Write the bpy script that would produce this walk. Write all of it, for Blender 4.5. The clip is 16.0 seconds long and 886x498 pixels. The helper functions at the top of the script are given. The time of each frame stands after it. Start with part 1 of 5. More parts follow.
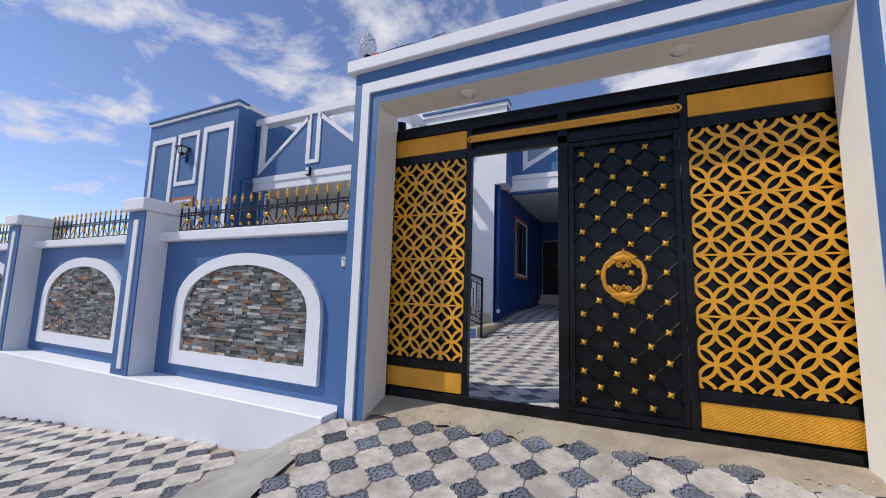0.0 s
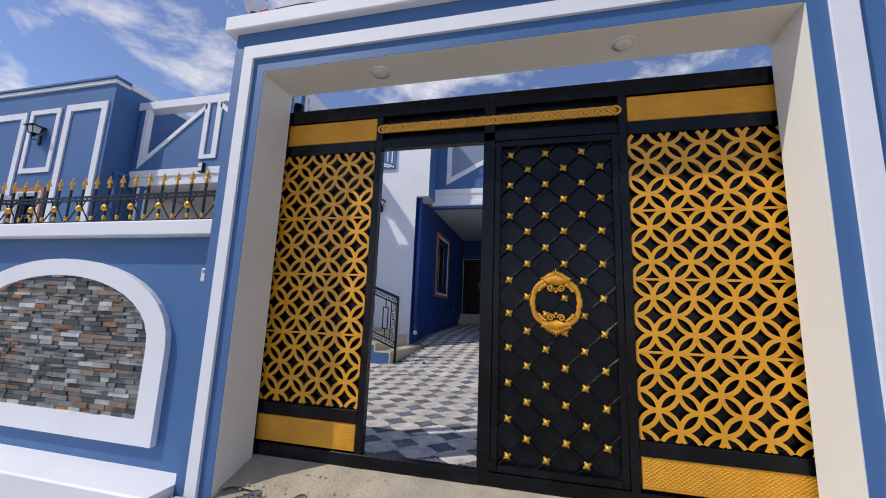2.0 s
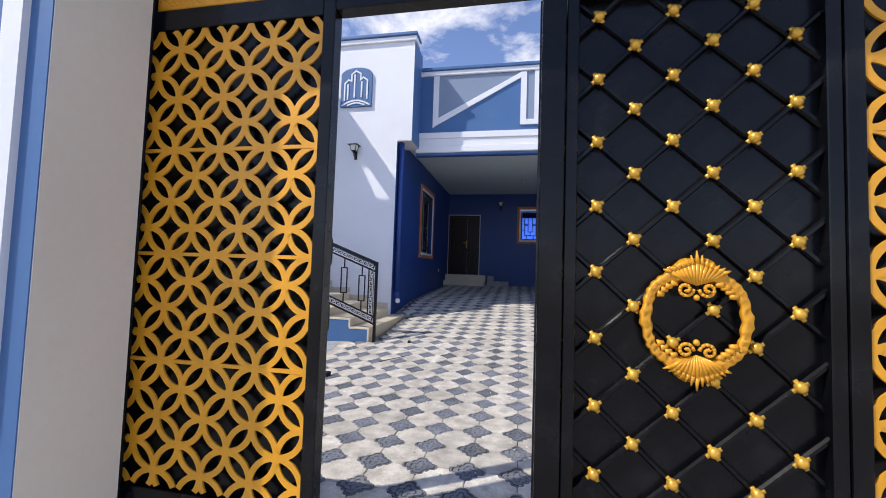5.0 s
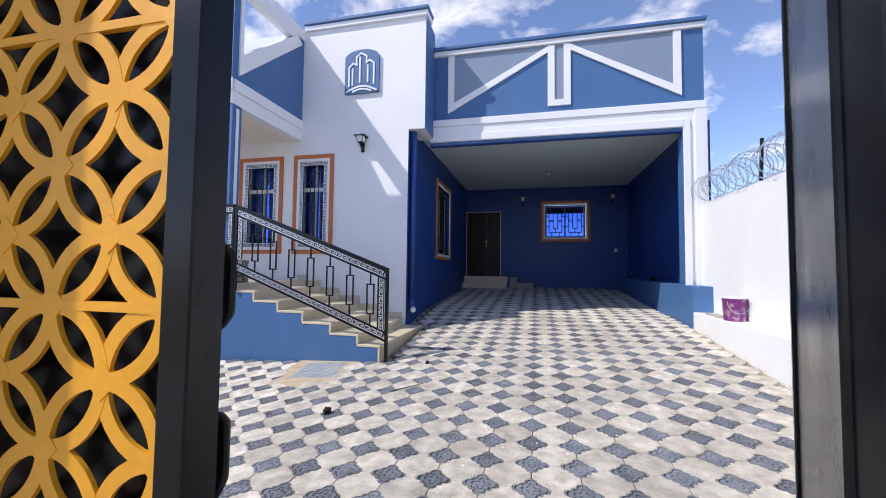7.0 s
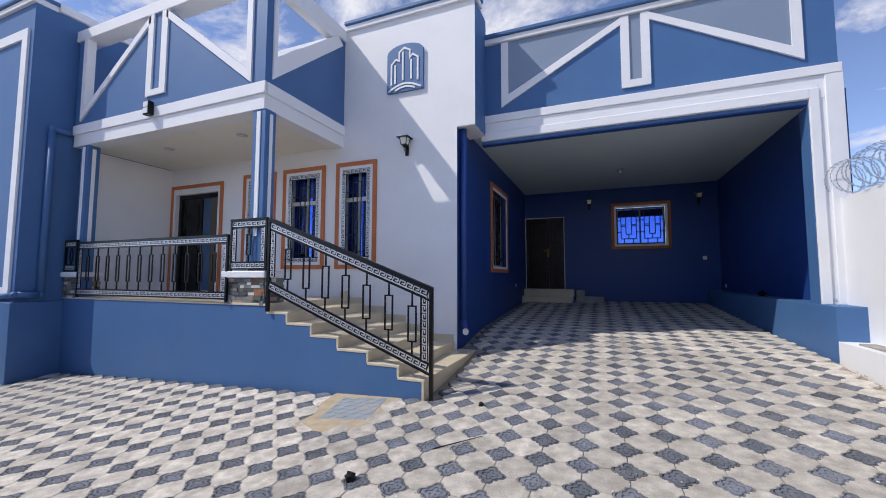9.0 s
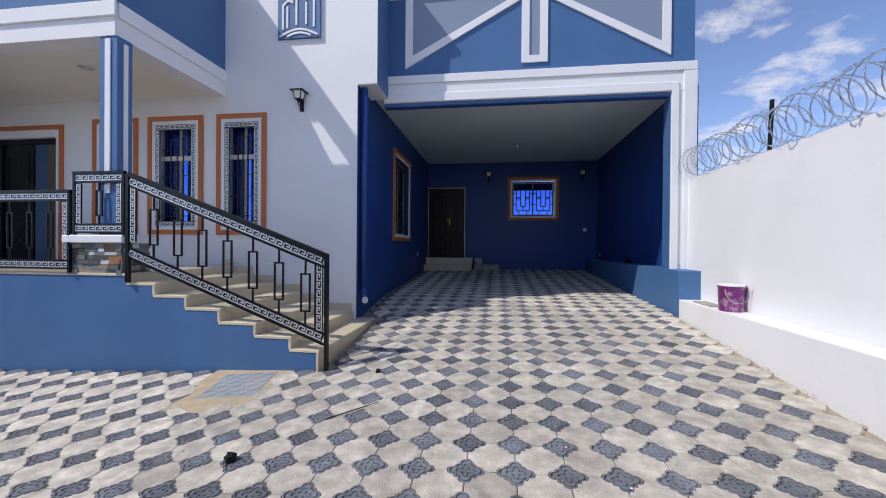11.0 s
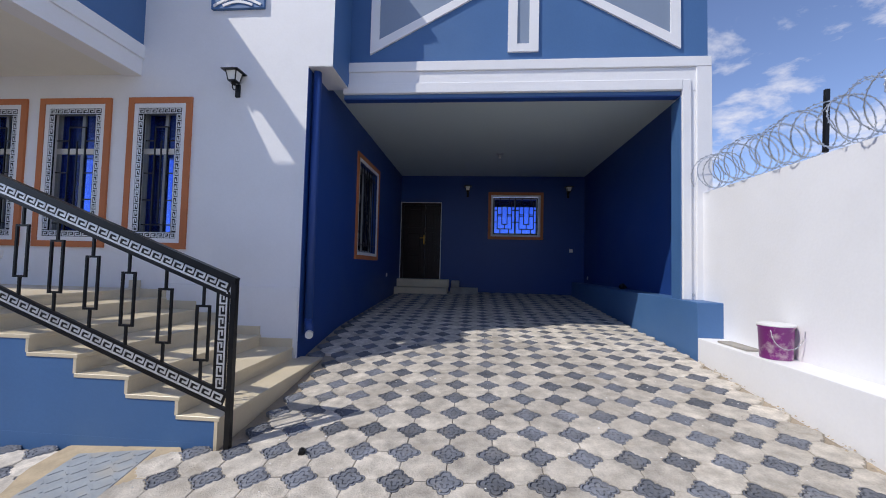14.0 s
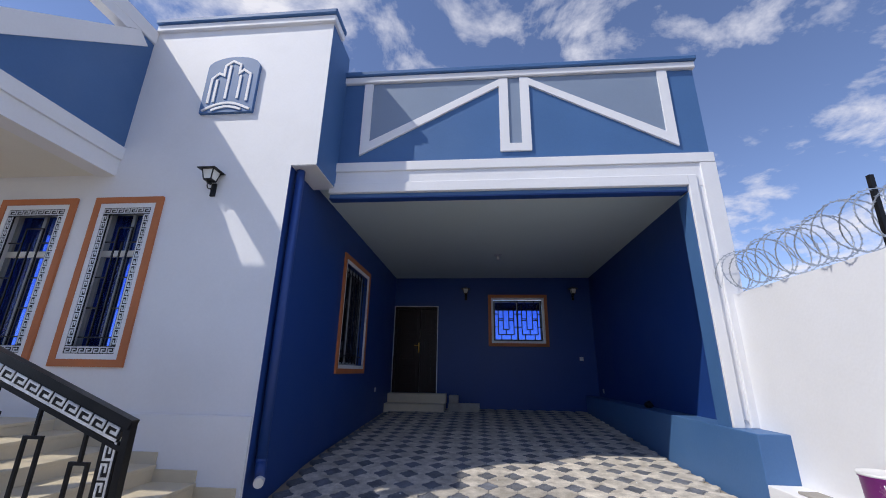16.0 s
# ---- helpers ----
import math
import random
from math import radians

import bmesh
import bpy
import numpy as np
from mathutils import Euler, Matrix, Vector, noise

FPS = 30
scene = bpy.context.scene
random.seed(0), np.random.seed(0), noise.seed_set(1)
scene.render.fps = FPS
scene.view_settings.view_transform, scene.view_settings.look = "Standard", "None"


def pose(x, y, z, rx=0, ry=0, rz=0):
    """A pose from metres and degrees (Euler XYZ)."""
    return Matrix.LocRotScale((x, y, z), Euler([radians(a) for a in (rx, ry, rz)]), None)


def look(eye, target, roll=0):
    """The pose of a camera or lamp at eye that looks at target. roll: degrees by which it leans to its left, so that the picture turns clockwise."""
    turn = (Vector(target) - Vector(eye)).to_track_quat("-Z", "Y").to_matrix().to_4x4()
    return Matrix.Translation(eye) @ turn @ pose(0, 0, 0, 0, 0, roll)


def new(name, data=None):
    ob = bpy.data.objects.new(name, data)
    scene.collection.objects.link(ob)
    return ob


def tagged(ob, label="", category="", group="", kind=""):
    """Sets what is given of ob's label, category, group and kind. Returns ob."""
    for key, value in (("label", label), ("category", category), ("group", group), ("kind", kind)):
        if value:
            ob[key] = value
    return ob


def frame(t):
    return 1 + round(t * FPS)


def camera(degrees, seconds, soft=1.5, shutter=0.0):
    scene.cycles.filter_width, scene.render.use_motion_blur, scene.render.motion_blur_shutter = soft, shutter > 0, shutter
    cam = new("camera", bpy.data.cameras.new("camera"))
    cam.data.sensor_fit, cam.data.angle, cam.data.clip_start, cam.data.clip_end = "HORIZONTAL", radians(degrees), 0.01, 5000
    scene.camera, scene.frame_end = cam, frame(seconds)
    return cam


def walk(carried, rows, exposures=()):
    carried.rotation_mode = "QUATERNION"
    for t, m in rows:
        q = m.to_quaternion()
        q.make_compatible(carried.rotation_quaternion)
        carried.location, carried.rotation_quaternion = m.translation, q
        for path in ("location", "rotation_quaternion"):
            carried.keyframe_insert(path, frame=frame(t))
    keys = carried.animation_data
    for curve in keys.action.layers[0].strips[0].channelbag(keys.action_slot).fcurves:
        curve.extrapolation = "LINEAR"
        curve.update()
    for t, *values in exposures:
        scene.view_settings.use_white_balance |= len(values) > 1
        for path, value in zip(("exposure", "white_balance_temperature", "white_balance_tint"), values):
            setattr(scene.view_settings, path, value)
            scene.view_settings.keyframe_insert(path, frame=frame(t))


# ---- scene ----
cam = camera(96.8, 16.0, soft=1.0)
PATH = [
    (0, (0.205, 0.234, 0.911), (-0.647, 2.028, 1.146), 1.7),
    (0.5, (0.151, 0.407, 0.916), (-0.505, 2.278, 1.179), 2.2),
    (1, (0.108, 0.538, 0.96), (-0.426, 2.436, 1.293), 2.2),
    (1.5, (0.08, 0.681, 0.973), (-0.399, 2.587, 1.347), 2.2),
    (2, (0.085, 0.903, 0.987), (-0.402, 2.815, 1.318), 2.3),
    (2.5, (-0.008, 1.052, 1.002), (-0.473, 2.98, 1.26), 2.4),
    (3, (-0.146, 1.21, 1.046), (-0.57, 3.155, 1.24), 2.2),
    (3.5, (-0.219, 1.423, 1.047), (-0.619, 3.377, 1.205), 2.1),
    (4, (-0.281, 1.696, 1.112), (-0.657, 3.657, 1.23), 2.0),
    (4.2, (-0.306, 1.777, 1.144), (-0.67, 3.741, 1.249), 2.0),
    (6.3, (-0.489, 2.733, 1.28), (-0.931, 4.681, 1.386), 1.2),
    (6.5, (-0.533, 2.814, 1.294), (-0.974, 4.762, 1.401), 0.9),
    (7, (-0.614, 3.02, 1.307), (-1.077, 4.963, 1.403), 0.7),
    (7.5, (-0.632, 3.195, 1.319), (-1.182, 5.115, 1.413), 0.4),
    (8, (-0.684, 3.386, 1.355), (-1.361, 5.265, 1.453), 0.2),
    (8.5, (-0.746, 3.556, 1.381), (-1.597, 5.362, 1.489), -0.1),
    (8.6, (-0.76, 3.655, 1.391), (-1.788, 5.365, 1.527), 0.3),
    (9, (-0.788, 3.89, 1.408), (-1.529, 5.742, 1.548), 0.1),
    (9.5, (-0.788, 3.912, 1.407), (-1.232, 5.86, 1.506), 0.0),
    (10, (-0.759, 3.918, 1.392), (-1.056, 5.895, 1.449), 0.3),
    (10.2, (-0.772, 3.91, 1.376), (-1.042, 5.892, 1.415), 0.3),
    (12.3, (-0.738, 4.406, 1.374), (-1.028, 6.385, 1.341), 0.9),
    (12.5, (-0.738, 4.49, 1.379), (-1.019, 6.47, 1.362), 0.9),
    (13, (-0.743, 4.704, 1.372), (-0.989, 6.689, 1.391), 1.2),
    (13.5, (-0.788, 4.909, 1.403), (-0.982, 6.899, 1.453), 1.4),
    (14, (-0.783, 5.135, 1.41), (-0.951, 7.126, 1.498), 1.4),
    (14.5, (-0.775, 5.358, 1.435), (-0.938, 7.346, 1.568), 1.4),
    (15, (-0.788, 5.553, 1.465), (-0.947, 7.534, 1.682), 1.3),
    (15.5, (-0.771, 5.731, 1.493), (-0.933, 7.686, 1.879), 1.1),
    (16, (-0.725, 5.789, 1.553), (-0.901, 7.69, 2.149), 1.0),
]
walk(cam, [(t, look(eye, target, roll)) for t, eye, target, roll in PATH],
     [(0.0, -0.02), (2.0, 0.0), (3.0, 0.14), (4.0, 0.36), (6.5, 0.62), (7.2, 0.50), (8.2, 0.27), (9.5, 0.18), (13.0, 0.17), (16.0, 0.17)])

# ---------------- light ----------------
SUN_TO = Vector((-1.58, -1.0, 2.12)).normalized()
world = bpy.data.worlds.new("sky_world")
scene.world = world
world.use_nodes = True
wn, wl = world.node_tree.nodes, world.node_tree.links
wn.clear()
w_out = wn.new("ShaderNodeOutputWorld")
w_bg = wn.new("ShaderNodeBackground")
w_sky = wn.new("ShaderNodeTexSky")
w_sky.sky_type = "NISHITA"
w_sky.sun_disc = False
w_sky.sun_elevation = math.asin(SUN_TO.z)
w_sky.sun_rotation = math.atan2(SUN_TO.x, SUN_TO.y)
w_sky.air_density, w_sky.dust_density, w_sky.ozone_density = 0.9, 0.1, 4.5
w_sky.altitude = 900
w_tc = wn.new("ShaderNodeTexCoord")
w_sep = wn.new("ShaderNodeSeparateXYZ")
w_add = wn.new("ShaderNodeMath")
w_add.operation = "ADD"
w_add.inputs[1].default_value = 0.22
w_abs = wn.new("ShaderNodeMath")
w_abs.operation = "ABSOLUTE"
w_div = [wn.new("ShaderNodeMath") for _ in range(2)]
for d_ in w_div:
    d_.operation = "DIVIDE"
w_comb = wn.new("ShaderNodeCombineXYZ")
w_comb.inputs["Z"].default_value = 0.7
w_n1 = wn.new("ShaderNodeTexNoise")
w_n1.inputs["Scale"].default_value = 3.3
w_n1.inputs["Detail"].default_value = 12.0
w_n1.inputs["Roughness"].default_value = 0.60
w_n1.inputs["Distortion"].default_value = 0.25
w_ramp = wn.new("ShaderNodeValToRGB")
w_ramp.color_ramp.elements[0].position = 0.505
w_ramp.color_ramp.elements[1].position = 0.66
w_mul = wn.new("ShaderNodeVectorMath")
w_mul.operation = "SCALE"
w_mul.inputs["Scale"].default_value = 0.165
w_tint = wn.new("ShaderNodeVectorMath")
w_tint.operation = "MULTIPLY"
w_tint.inputs[1].default_value = (1.12, 0.955, 0.97)
w_mix = wn.new("ShaderNodeMix")
w_mix.data_type = "RGBA"
w_mix.inputs["B"].default_value = (0.74, 0.74, 0.82, 1)
wl.new(w_tc.outputs["Generated"], w_sep.inputs["Vector"])
wl.new(w_sep.outputs["Z"], w_abs.inputs[0])
wl.new(w_abs.outputs[0], w_add.inputs[0])
for d_, ax_ in zip(w_div, "XY"):
    wl.new(w_sep.outputs[ax_], d_.inputs[0])
    wl.new(w_add.outputs[0], d_.inputs[1])
    wl.new(d_.outputs[0], w_comb.inputs[ax_])
wl.new(w_comb.outputs[0], w_n1.inputs["Vector"])
wl.new(w_n1.outputs["Fac"], w_ramp.inputs["Fac"])
wl.new(w_sky.outputs["Color"], w_mul.inputs[0])
wl.new(w_mul.outputs["Vector"], w_tint.inputs[0])
wl.new(w_tint.outputs["Vector"], w_mix.inputs["A"])
wl.new(w_ramp.outputs["Color"], w_mix.inputs["Factor"])
wl.new(w_mix.outputs["Result"], w_bg.inputs["Color"])
w_bg.inputs["Strength"].default_value = 1.0
wl.new(w_bg.outputs["Background"], w_out.inputs["Surface"])
sun = new("sun", bpy.data.lights.new("sun", "SUN"))
sun.data.energy, sun.data.angle, sun.data.color = 2.95, radians(0.53), (1.0, 0.95, 0.87)
sun.matrix_world = look(SUN_TO * 60, (0, 0, 0))


# ---------------- materials ----------------
def mat(name, col, rough=0.6, metal=0.0, var=0.12, scale=3.0, fine=60.0, bump=0.15, dist=0.004, spec=0.5, obj_var=0.0,
        isl_var=0.0, stain=None, stain_amt=0.0):
    """A painted or mineral surface: colour broken up at two scales, fine relief, optional stains."""
    m = bpy.data.materials.new(name)
    m.use_nodes = True
    n, l = m.node_tree.nodes, m.node_tree.links
    b = n["Principled BSDF"]
    tc = n.new("ShaderNodeNewGeometry")
    n1 = n.new("ShaderNodeTexNoise")
    n1.inputs["Scale"].default_value, n1.inputs["Detail"].default_value = scale, 6
    n2 = n.new("ShaderNodeTexNoise")
    n2.inputs["Scale"].default_value, n2.inputs["Detail"].default_value = fine, 3
    l.new(tc.outputs["Position"], n1.inputs["Vector"])
    l.new(tc.outputs["Position"], n2.inputs["Vector"])
    add = n.new("ShaderNodeMath")
    add.operation = "MULTIPLY_ADD"
    l.new(n2.outputs["Fac"], add.inputs[0])
    add.inputs[1].default_value = 0.4
    l.new(n1.outputs["Fac"], add.inputs[2])
    mr = n.new("ShaderNodeMapRange")
    mr.inputs["From Min"].default_value, mr.inputs["From Max"].default_value = 0.45, 0.95
    mr.inputs["To Min"].default_value, mr.inputs["To Max"].default_value = 1 - var, 1 + var
    l.new(add.outputs[0], mr.inputs["Value"])
    val = mr.outputs["Result"]
    for amount, source in ((obj_var, "obj"), (isl_var, "isl")):
        if amount:
            src = n.new("ShaderNodeObjectInfo").outputs["Random"] if source == "obj" else tc.outputs["Random Per Island"]
            r = n.new("ShaderNodeMapRange")
            r.inputs["To Min"].default_value, r.inputs["To Max"].default_value = 1 - amount, 1 + amount
            l.new(src, r.inputs["Value"])
            mm = n.new("ShaderNodeMath")
            mm.operation = "MULTIPLY"
            l.new(val, mm.inputs[0])
            l.new(r.outputs["Result"], mm.inputs[1])
            val = mm.outputs[0]
    sc = n.new("ShaderNodeVectorMath")
    sc.operation = "SCALE"
    sc.inputs[0].default_value = col
    l.new(val, sc.inputs["Scale"])
    out = sc.outputs["Vector"]
    if stain:
        n3 = n.new("ShaderNodeTexNoise")
        n3.inputs["Scale"].default_value, n3.inputs["Detail"].default_value, n3.inputs["Roughness"].default_value = scale * 0.7, 8, 0.65
        l.new(tc.outputs["Position"], n3.inputs["Vector"])
        rp = n.new("ShaderNodeMapRange")
        rp.inputs["From Min"].default_value, rp.inputs["From Max"].default_value = 0.5, 0.72
        rp.inputs["To Max"].default_value = stain_amt
        l.new(n3.outputs["Fac"], rp.inputs["Value"])
        mx = n.new("ShaderNodeMix")
        mx.data_type = "RGBA"
        mx.inputs["B"].default_value = (*stain, 1)
        l.new(rp.outputs["Result"], mx.inputs["Factor"])
        l.new(out, mx.inputs["A"])
        out = mx.outputs["Result"]
    l.new(out, b.inputs["Base Color"])
    b.inputs["Metallic"].default_value = metal
    b.inputs["Specular IOR Level"].default_value = spec
    rr = n.new("ShaderNodeMapRange")
    rr.inputs["To Min"].default_value, rr.inputs["To Max"].default_value = max(0.02, rough - 0.1), min(1, rough + 0.1)
    l.new(n1.outputs["Fac"], rr.inputs["Value"])
    l.new(rr.outputs["Result"], b.inputs["Roughness"])
    bp = n.new("ShaderNodeBump")
    bp.inputs["Strength"].default_value, bp.inputs["Distance"].default_value = bump, dist
    l.new(n2.outputs["Fac"], bp.inputs["Height"])
    l.new(bp.outputs["Normal"], b.inputs["Normal"])
    return m


BLUE = mat("blue_paint", (0.056, 0.143, 0.325), 0.55, var=0.07, scale=1.3, fine=45, bump=0.25, stain=(0.082, 0.172, 0.345), stain_amt=0.45)
# the same blue, darkened to carry the carport's shade in its colour
BLUE_SHADED = mat("shaded_blue_paint", (0.0130, 0.051, 0.222), 0.5, var=0.06, scale=1.2, fine=40, bump=0.2)
GREYBLUE = mat("grey_blue_paint", (0.22, 0.28, 0.38), 0.6, var=0.05, scale=1.2, fine=50)
WHITE = mat("white_paint", (0.81, 0.81, 0.83), 0.6, var=0.035, scale=1.1, fine=40, bump=0.25, stain=(0.70, 0.69, 0.68), stain_amt=0.3)
CREAM = mat("cream_paint", (0.79, 0.77, 0.70), 0.65, var=0.04, scale=1.5, fine=40)
CEIL = mat("ceiling_paint", (0.56, 0.64, 0.645), 0.7, var=0.03, scale=0.9, fine=30)
TERRA = mat("terracotta_paint", (0.50, 0.16, 0.055), 0.6, var=0.1, scale=4)
BLACK = mat("black_enamel", (0.0032, 0.0034, 0.0046), 0.26, var=0.3, scale=5, fine=60, bump=0.06, dist=0.003, spec=0.25, stain=(0.022, 0.022, 0.023), stain_amt=0.5)
IRON = mat("black_iron", (0.007, 0.007, 0.008), 0.35, spec=0.3, var=0.3, scale=9, fine=120)
GOLD = mat("gold_paint", (0.76, 0.345, 0.02), 0.38, metal=0.1, var=0.12, scale=6, fine=70, bump=0.2)
GOLDB = mat("bright_gold_paint", (0.72, 0.40, 0.05), 0.32, metal=0.45, var=0.2, scale=20, fine=90)
SILVER = mat("silver_paint", (0.62, 0.63, 0.65), 0.35, metal=0.5, var=0.2, scale=30, fine=150, bump=0.4)
CONC = mat("grey_concrete", (0.36, 0.34, 0.31), 0.85, var=0.18, scale=5, fine=80, bump=0.5, dist=0.006, stain=(0.24, 0.21, 0.18), stain_amt=0.6)
SAND = mat("sandy_ground", (0.36, 0.30, 0.23), 0.9, var=0.2, scale=1.6, fine=40, bump=0.6, dist=0.01, stain=(0.27, 0.22, 0.17), stain_amt=0.6)
LIGHTTILE = mat("light_paver", (0.545, 0.50, 0.44), 0.8, var=0.36, scale=9, fine=90, bump=1.0, dist=0.008, obj_var=0.14, isl_var=0.10, stain=(0.36, 0.315, 0.26), stain_amt=0.8)
DARKTILE = mat("dark_paver", (0.135, 0.145, 0.172), 0.75, var=0.35, scale=9, fine=110, bump=0.8, dist=0.006, obj_var=0.28, isl_var=0.2, stain=(0.24, 0.23, 0.22), stain_amt=0.55)
STEP = mat("cream_step_tile", (0.66, 0.57, 0.41), 0.35, var=0.06, scale=3, fine=60, bump=0.1, stain=(0.5, 0.45, 0.37), stain_amt=0.4)
WOOD = mat("dark_door_wood", (0.018, 0.007, 0.005), 0.35, spec=0.25, var=0.3, scale=6, fine=50)
# near black; sheets of it stand for unlit rooms behind openings
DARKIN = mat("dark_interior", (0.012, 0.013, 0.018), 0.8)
WIRE = mat("galvanised_wire", (0.55, 0.57, 0.60), 0.35, metal=0.8, var=0.2, scale=20)
PURPLE = mat("purple_plastic", (0.22, 0.012, 0.20), 0.35, var=0.1, scale=10, stain=(0.75, 0.66, 0.62), stain_amt=1.0)
LAMPGLASS = mat("milky_lamp_glass", (0.80, 0.80, 0.76), 0.25, var=0.03)
PLASTIC = mat("white_plastic", (0.75, 0.75, 0.75), 0.35, var=0.03)
RED = mat("red_plastic", (0.55, 0.05, 0.02), 0.4)
GREYPLATE = mat("grey_cover_plate", (0.30, 0.33, 0.36), 0.6, var=0.12, scale=8, bump=0.4, stain=(0.42, 0.38, 0.32), stain_amt=0.6)
APRON = mat("sandy_cement", (0.41, 0.35, 0.26), 0.92, var=0.22, scale=4, fine=60, bump=0.8, dist=0.010, stain=(0.27, 0.22, 0.16), stain_amt=0.6)
SCREED = mat("sandy_screed", (0.46, 0.37, 0.25), 0.9, var=0.16, scale=9, fine=70, bump=0.6, dist=0.006)
STONES = [mat("clad_stone_" + k, c, 0.75, var=0.25, scale=14, fine=90, bump=0.6, dist=0.005, obj_var=0.3, isl_var=0.3)
          for k, c in (("grey", (0.16, 0.165, 0.16)), ("dark", (0.075, 0.08, 0.075)), ("pale", (0.42, 0.42, 0.40)),
                       ("brown", (0.24, 0.17, 0.12)), ("rust", (0.36, 0.17, 0.085)))]

glass = bpy.data.materials.new("blue_window_glass")
glass.use_nodes = True
gb = glass.node_tree.nodes["Principled BSDF"]
gb.inputs["Base Color"].default_value = (0.09, 0.20, 0.85, 1)
gb.inputs["Roughness"].default_value = 0.03
gb.inputs["IOR"].default_value = 1.25
gb.inputs["Transmission Weight"].default_value = 0.93
GLASS = glass
clear = bpy.data.materials.new("cut_crystal")
clear.use_nodes = True
cb = clear.node_tree.nodes["Principled BSDF"]
cb.inputs["Base Color"].default_value = (0.85, 0.88, 0.9, 1)
cb.inputs["Roughness"].default_value = 0.08
cb.inputs["Transmission Weight"].default_value = 0.6
CRYSTAL = clear


# ---------------- mesh helpers ----------------
def box(bm, x0, x1, y0, y1, z0, z1, bev=0.0):
    vs = [bm.verts.new((x, y, z)) for x in (x0, x1) for y in (y0, y1) for z in (z0, z1)]
    fs = [bm.faces.new([vs[i] for i in f]) for f in ((0, 1, 3, 2), (4, 6, 7, 5), (0, 4, 5, 1), (2, 3, 7, 6), (0, 2, 6, 4), (1, 5, 7, 3))]
    if bev:
        bmesh.ops.bevel(bm, geom=list({e for f in fs for e in f.edges}), offset=bev, segments=1, affect="EDGES")
    return vs


def boxm(bm, m, sx, sy, sz, bev=0.0):
    """A box of the given size centred on the pose m."""
    t = bmesh.new()
    box(t, -sx / 2, sx / 2, -sy / 2, sy / 2, -sz / 2, sz / 2, bev)
    t.transform(m)
    me = bpy.data.meshes.new("t")
    t.to_mesh(me)
    t.free()
    bm.from_mesh(me)
    bpy.data.meshes.remove(me)


def bar(bm, a, b, w, d=None):
    """A square bar from a to b; w across in the wall plane, d along y."""
    a, b = Vector(a), Vector(b)
    ax = (b - a).normalized()
    up = Vector((0, 1, 0)) if abs(ax.y) < 0.9 else Vector((0, 0, 1))
    side = ax.cross(up).normalized()
    up = side.cross(ax)
    m = Matrix((ax, side, up)).transposed().to_4x4()
    m.translation = (a + b) / 2
    boxm(bm, m, (b - a).length, w, d or w)


def cyl(bm, a, b, r, r2=None, n=12):
    a, b = Vector(a), Vector(b)
    m = (b - a).to_track_quat("Z", "Y").to_matrix().to_4x4()
    m.translation = (a + b) / 2
    bmesh.ops.create_cone(bm, cap_ends=True, segments=n, radius1=r, radius2=r if r2 is None else r2, depth=(b - a).length, matrix=m)


def lathe(bm, prof, o, n=14):
    """A turned shape: (radius, height) rows round a vertical axis at o."""
    rings = []
    for r, z in prof:
        rings.append([bm.verts.new((o[0] + r * math.cos(2 * math.pi * k / n), o[1] + r * math.sin(2 * math.pi * k / n), o[2] + z)) for k in range(n)])
    for p, q in zip(rings, rings[1:]):
        for k in range(n):
            bm.faces.new((p[k], p[(k + 1) % n], q[(k + 1) % n], q[k]))
    bm.faces.new(rings[0][::-1])
    bm.faces.new(rings[-1])


def prism(bm, pts, y0, y1, axis="y"):
    """An outline in x, z pushed from y0 to y1 (or in y, z pushed along x)."""
    f = (lambda p, k: (p[0], k, p[1])) if axis == "y" else (lambda p, k: (k, p[0], p[1]))
    if axis == "z":
        f = lambda p, k: (p[0], p[1], k)
    a = [bm.verts.new(f(p, y0)) for p in pts]
    b = [bm.verts.new(f(p, y1)) for p in pts]
    bm.faces.new(a)
    bm.faces.new(b[::-1])
    for i in range(len(pts)):
        j = (i + 1) % len(pts)
        bm.faces.new((a[j], a[i], b[i], b[j]))


def band(bm, outer, inner, y0, y1, axis="y"):
    """A flat band between two outlines of equal length."""
    f = (lambda p, k: (p[0], k, p[1])) if axis == "y" else (lambda p, k: (k, p[0], p[1]))
    o0, i0, o1, i1 = [[bm.verts.new(f(p, k)) for p in pts] for pts, k in ((outer, y0), (inner, y0), (outer, y1), (inner, y1))]
    for a in range(len(outer)):
        c = (a + 1) % len(outer)
        bm.faces.new((o0[a], o0[c], i0[c], i0[a]))
        bm.faces.new((o1[c], o1[a], i1[a], i1[c]))
        bm.faces.new((o0[c], o0[a], o1[a], o1[c]))
        bm.faces.new((i0[a], i0[c], i1[c], i1[a]))


def rect(x0, x1, z0, z1):
    return [(x0, z0), (x1, z0), (x1, z1), (x0, z1)]


def mesh_of(name, bm, material, smooth=False):
    bmesh.ops.recalc_face_normals(bm, faces=bm.faces)
    me = bpy.data.meshes.new(name)
    bm.to_mesh(me)
    bm.free()
    for mm in (material if isinstance(material, (list, tuple)) else [material]):
        me.materials.append(mm)
    if smooth:
        for p in me.polygons:
            p.use_smooth = True
    return me


def part(name, bm, material, parent=None, label="", smooth=False):
    ob = new(name, mesh_of(name, bm, material, smooth))
    if parent:
        ob.parent = parent
    if label:
        ob["label"] = label
    return ob


def B(name, dims, material, parent=None, label="", bev=0.004):
    bm = bmesh.new()
    box(bm, *dims, bev)
    return part(name, bm, material, parent, label)


def setting(ob, label, category):
    return tagged(ob, label, category, kind="structure")


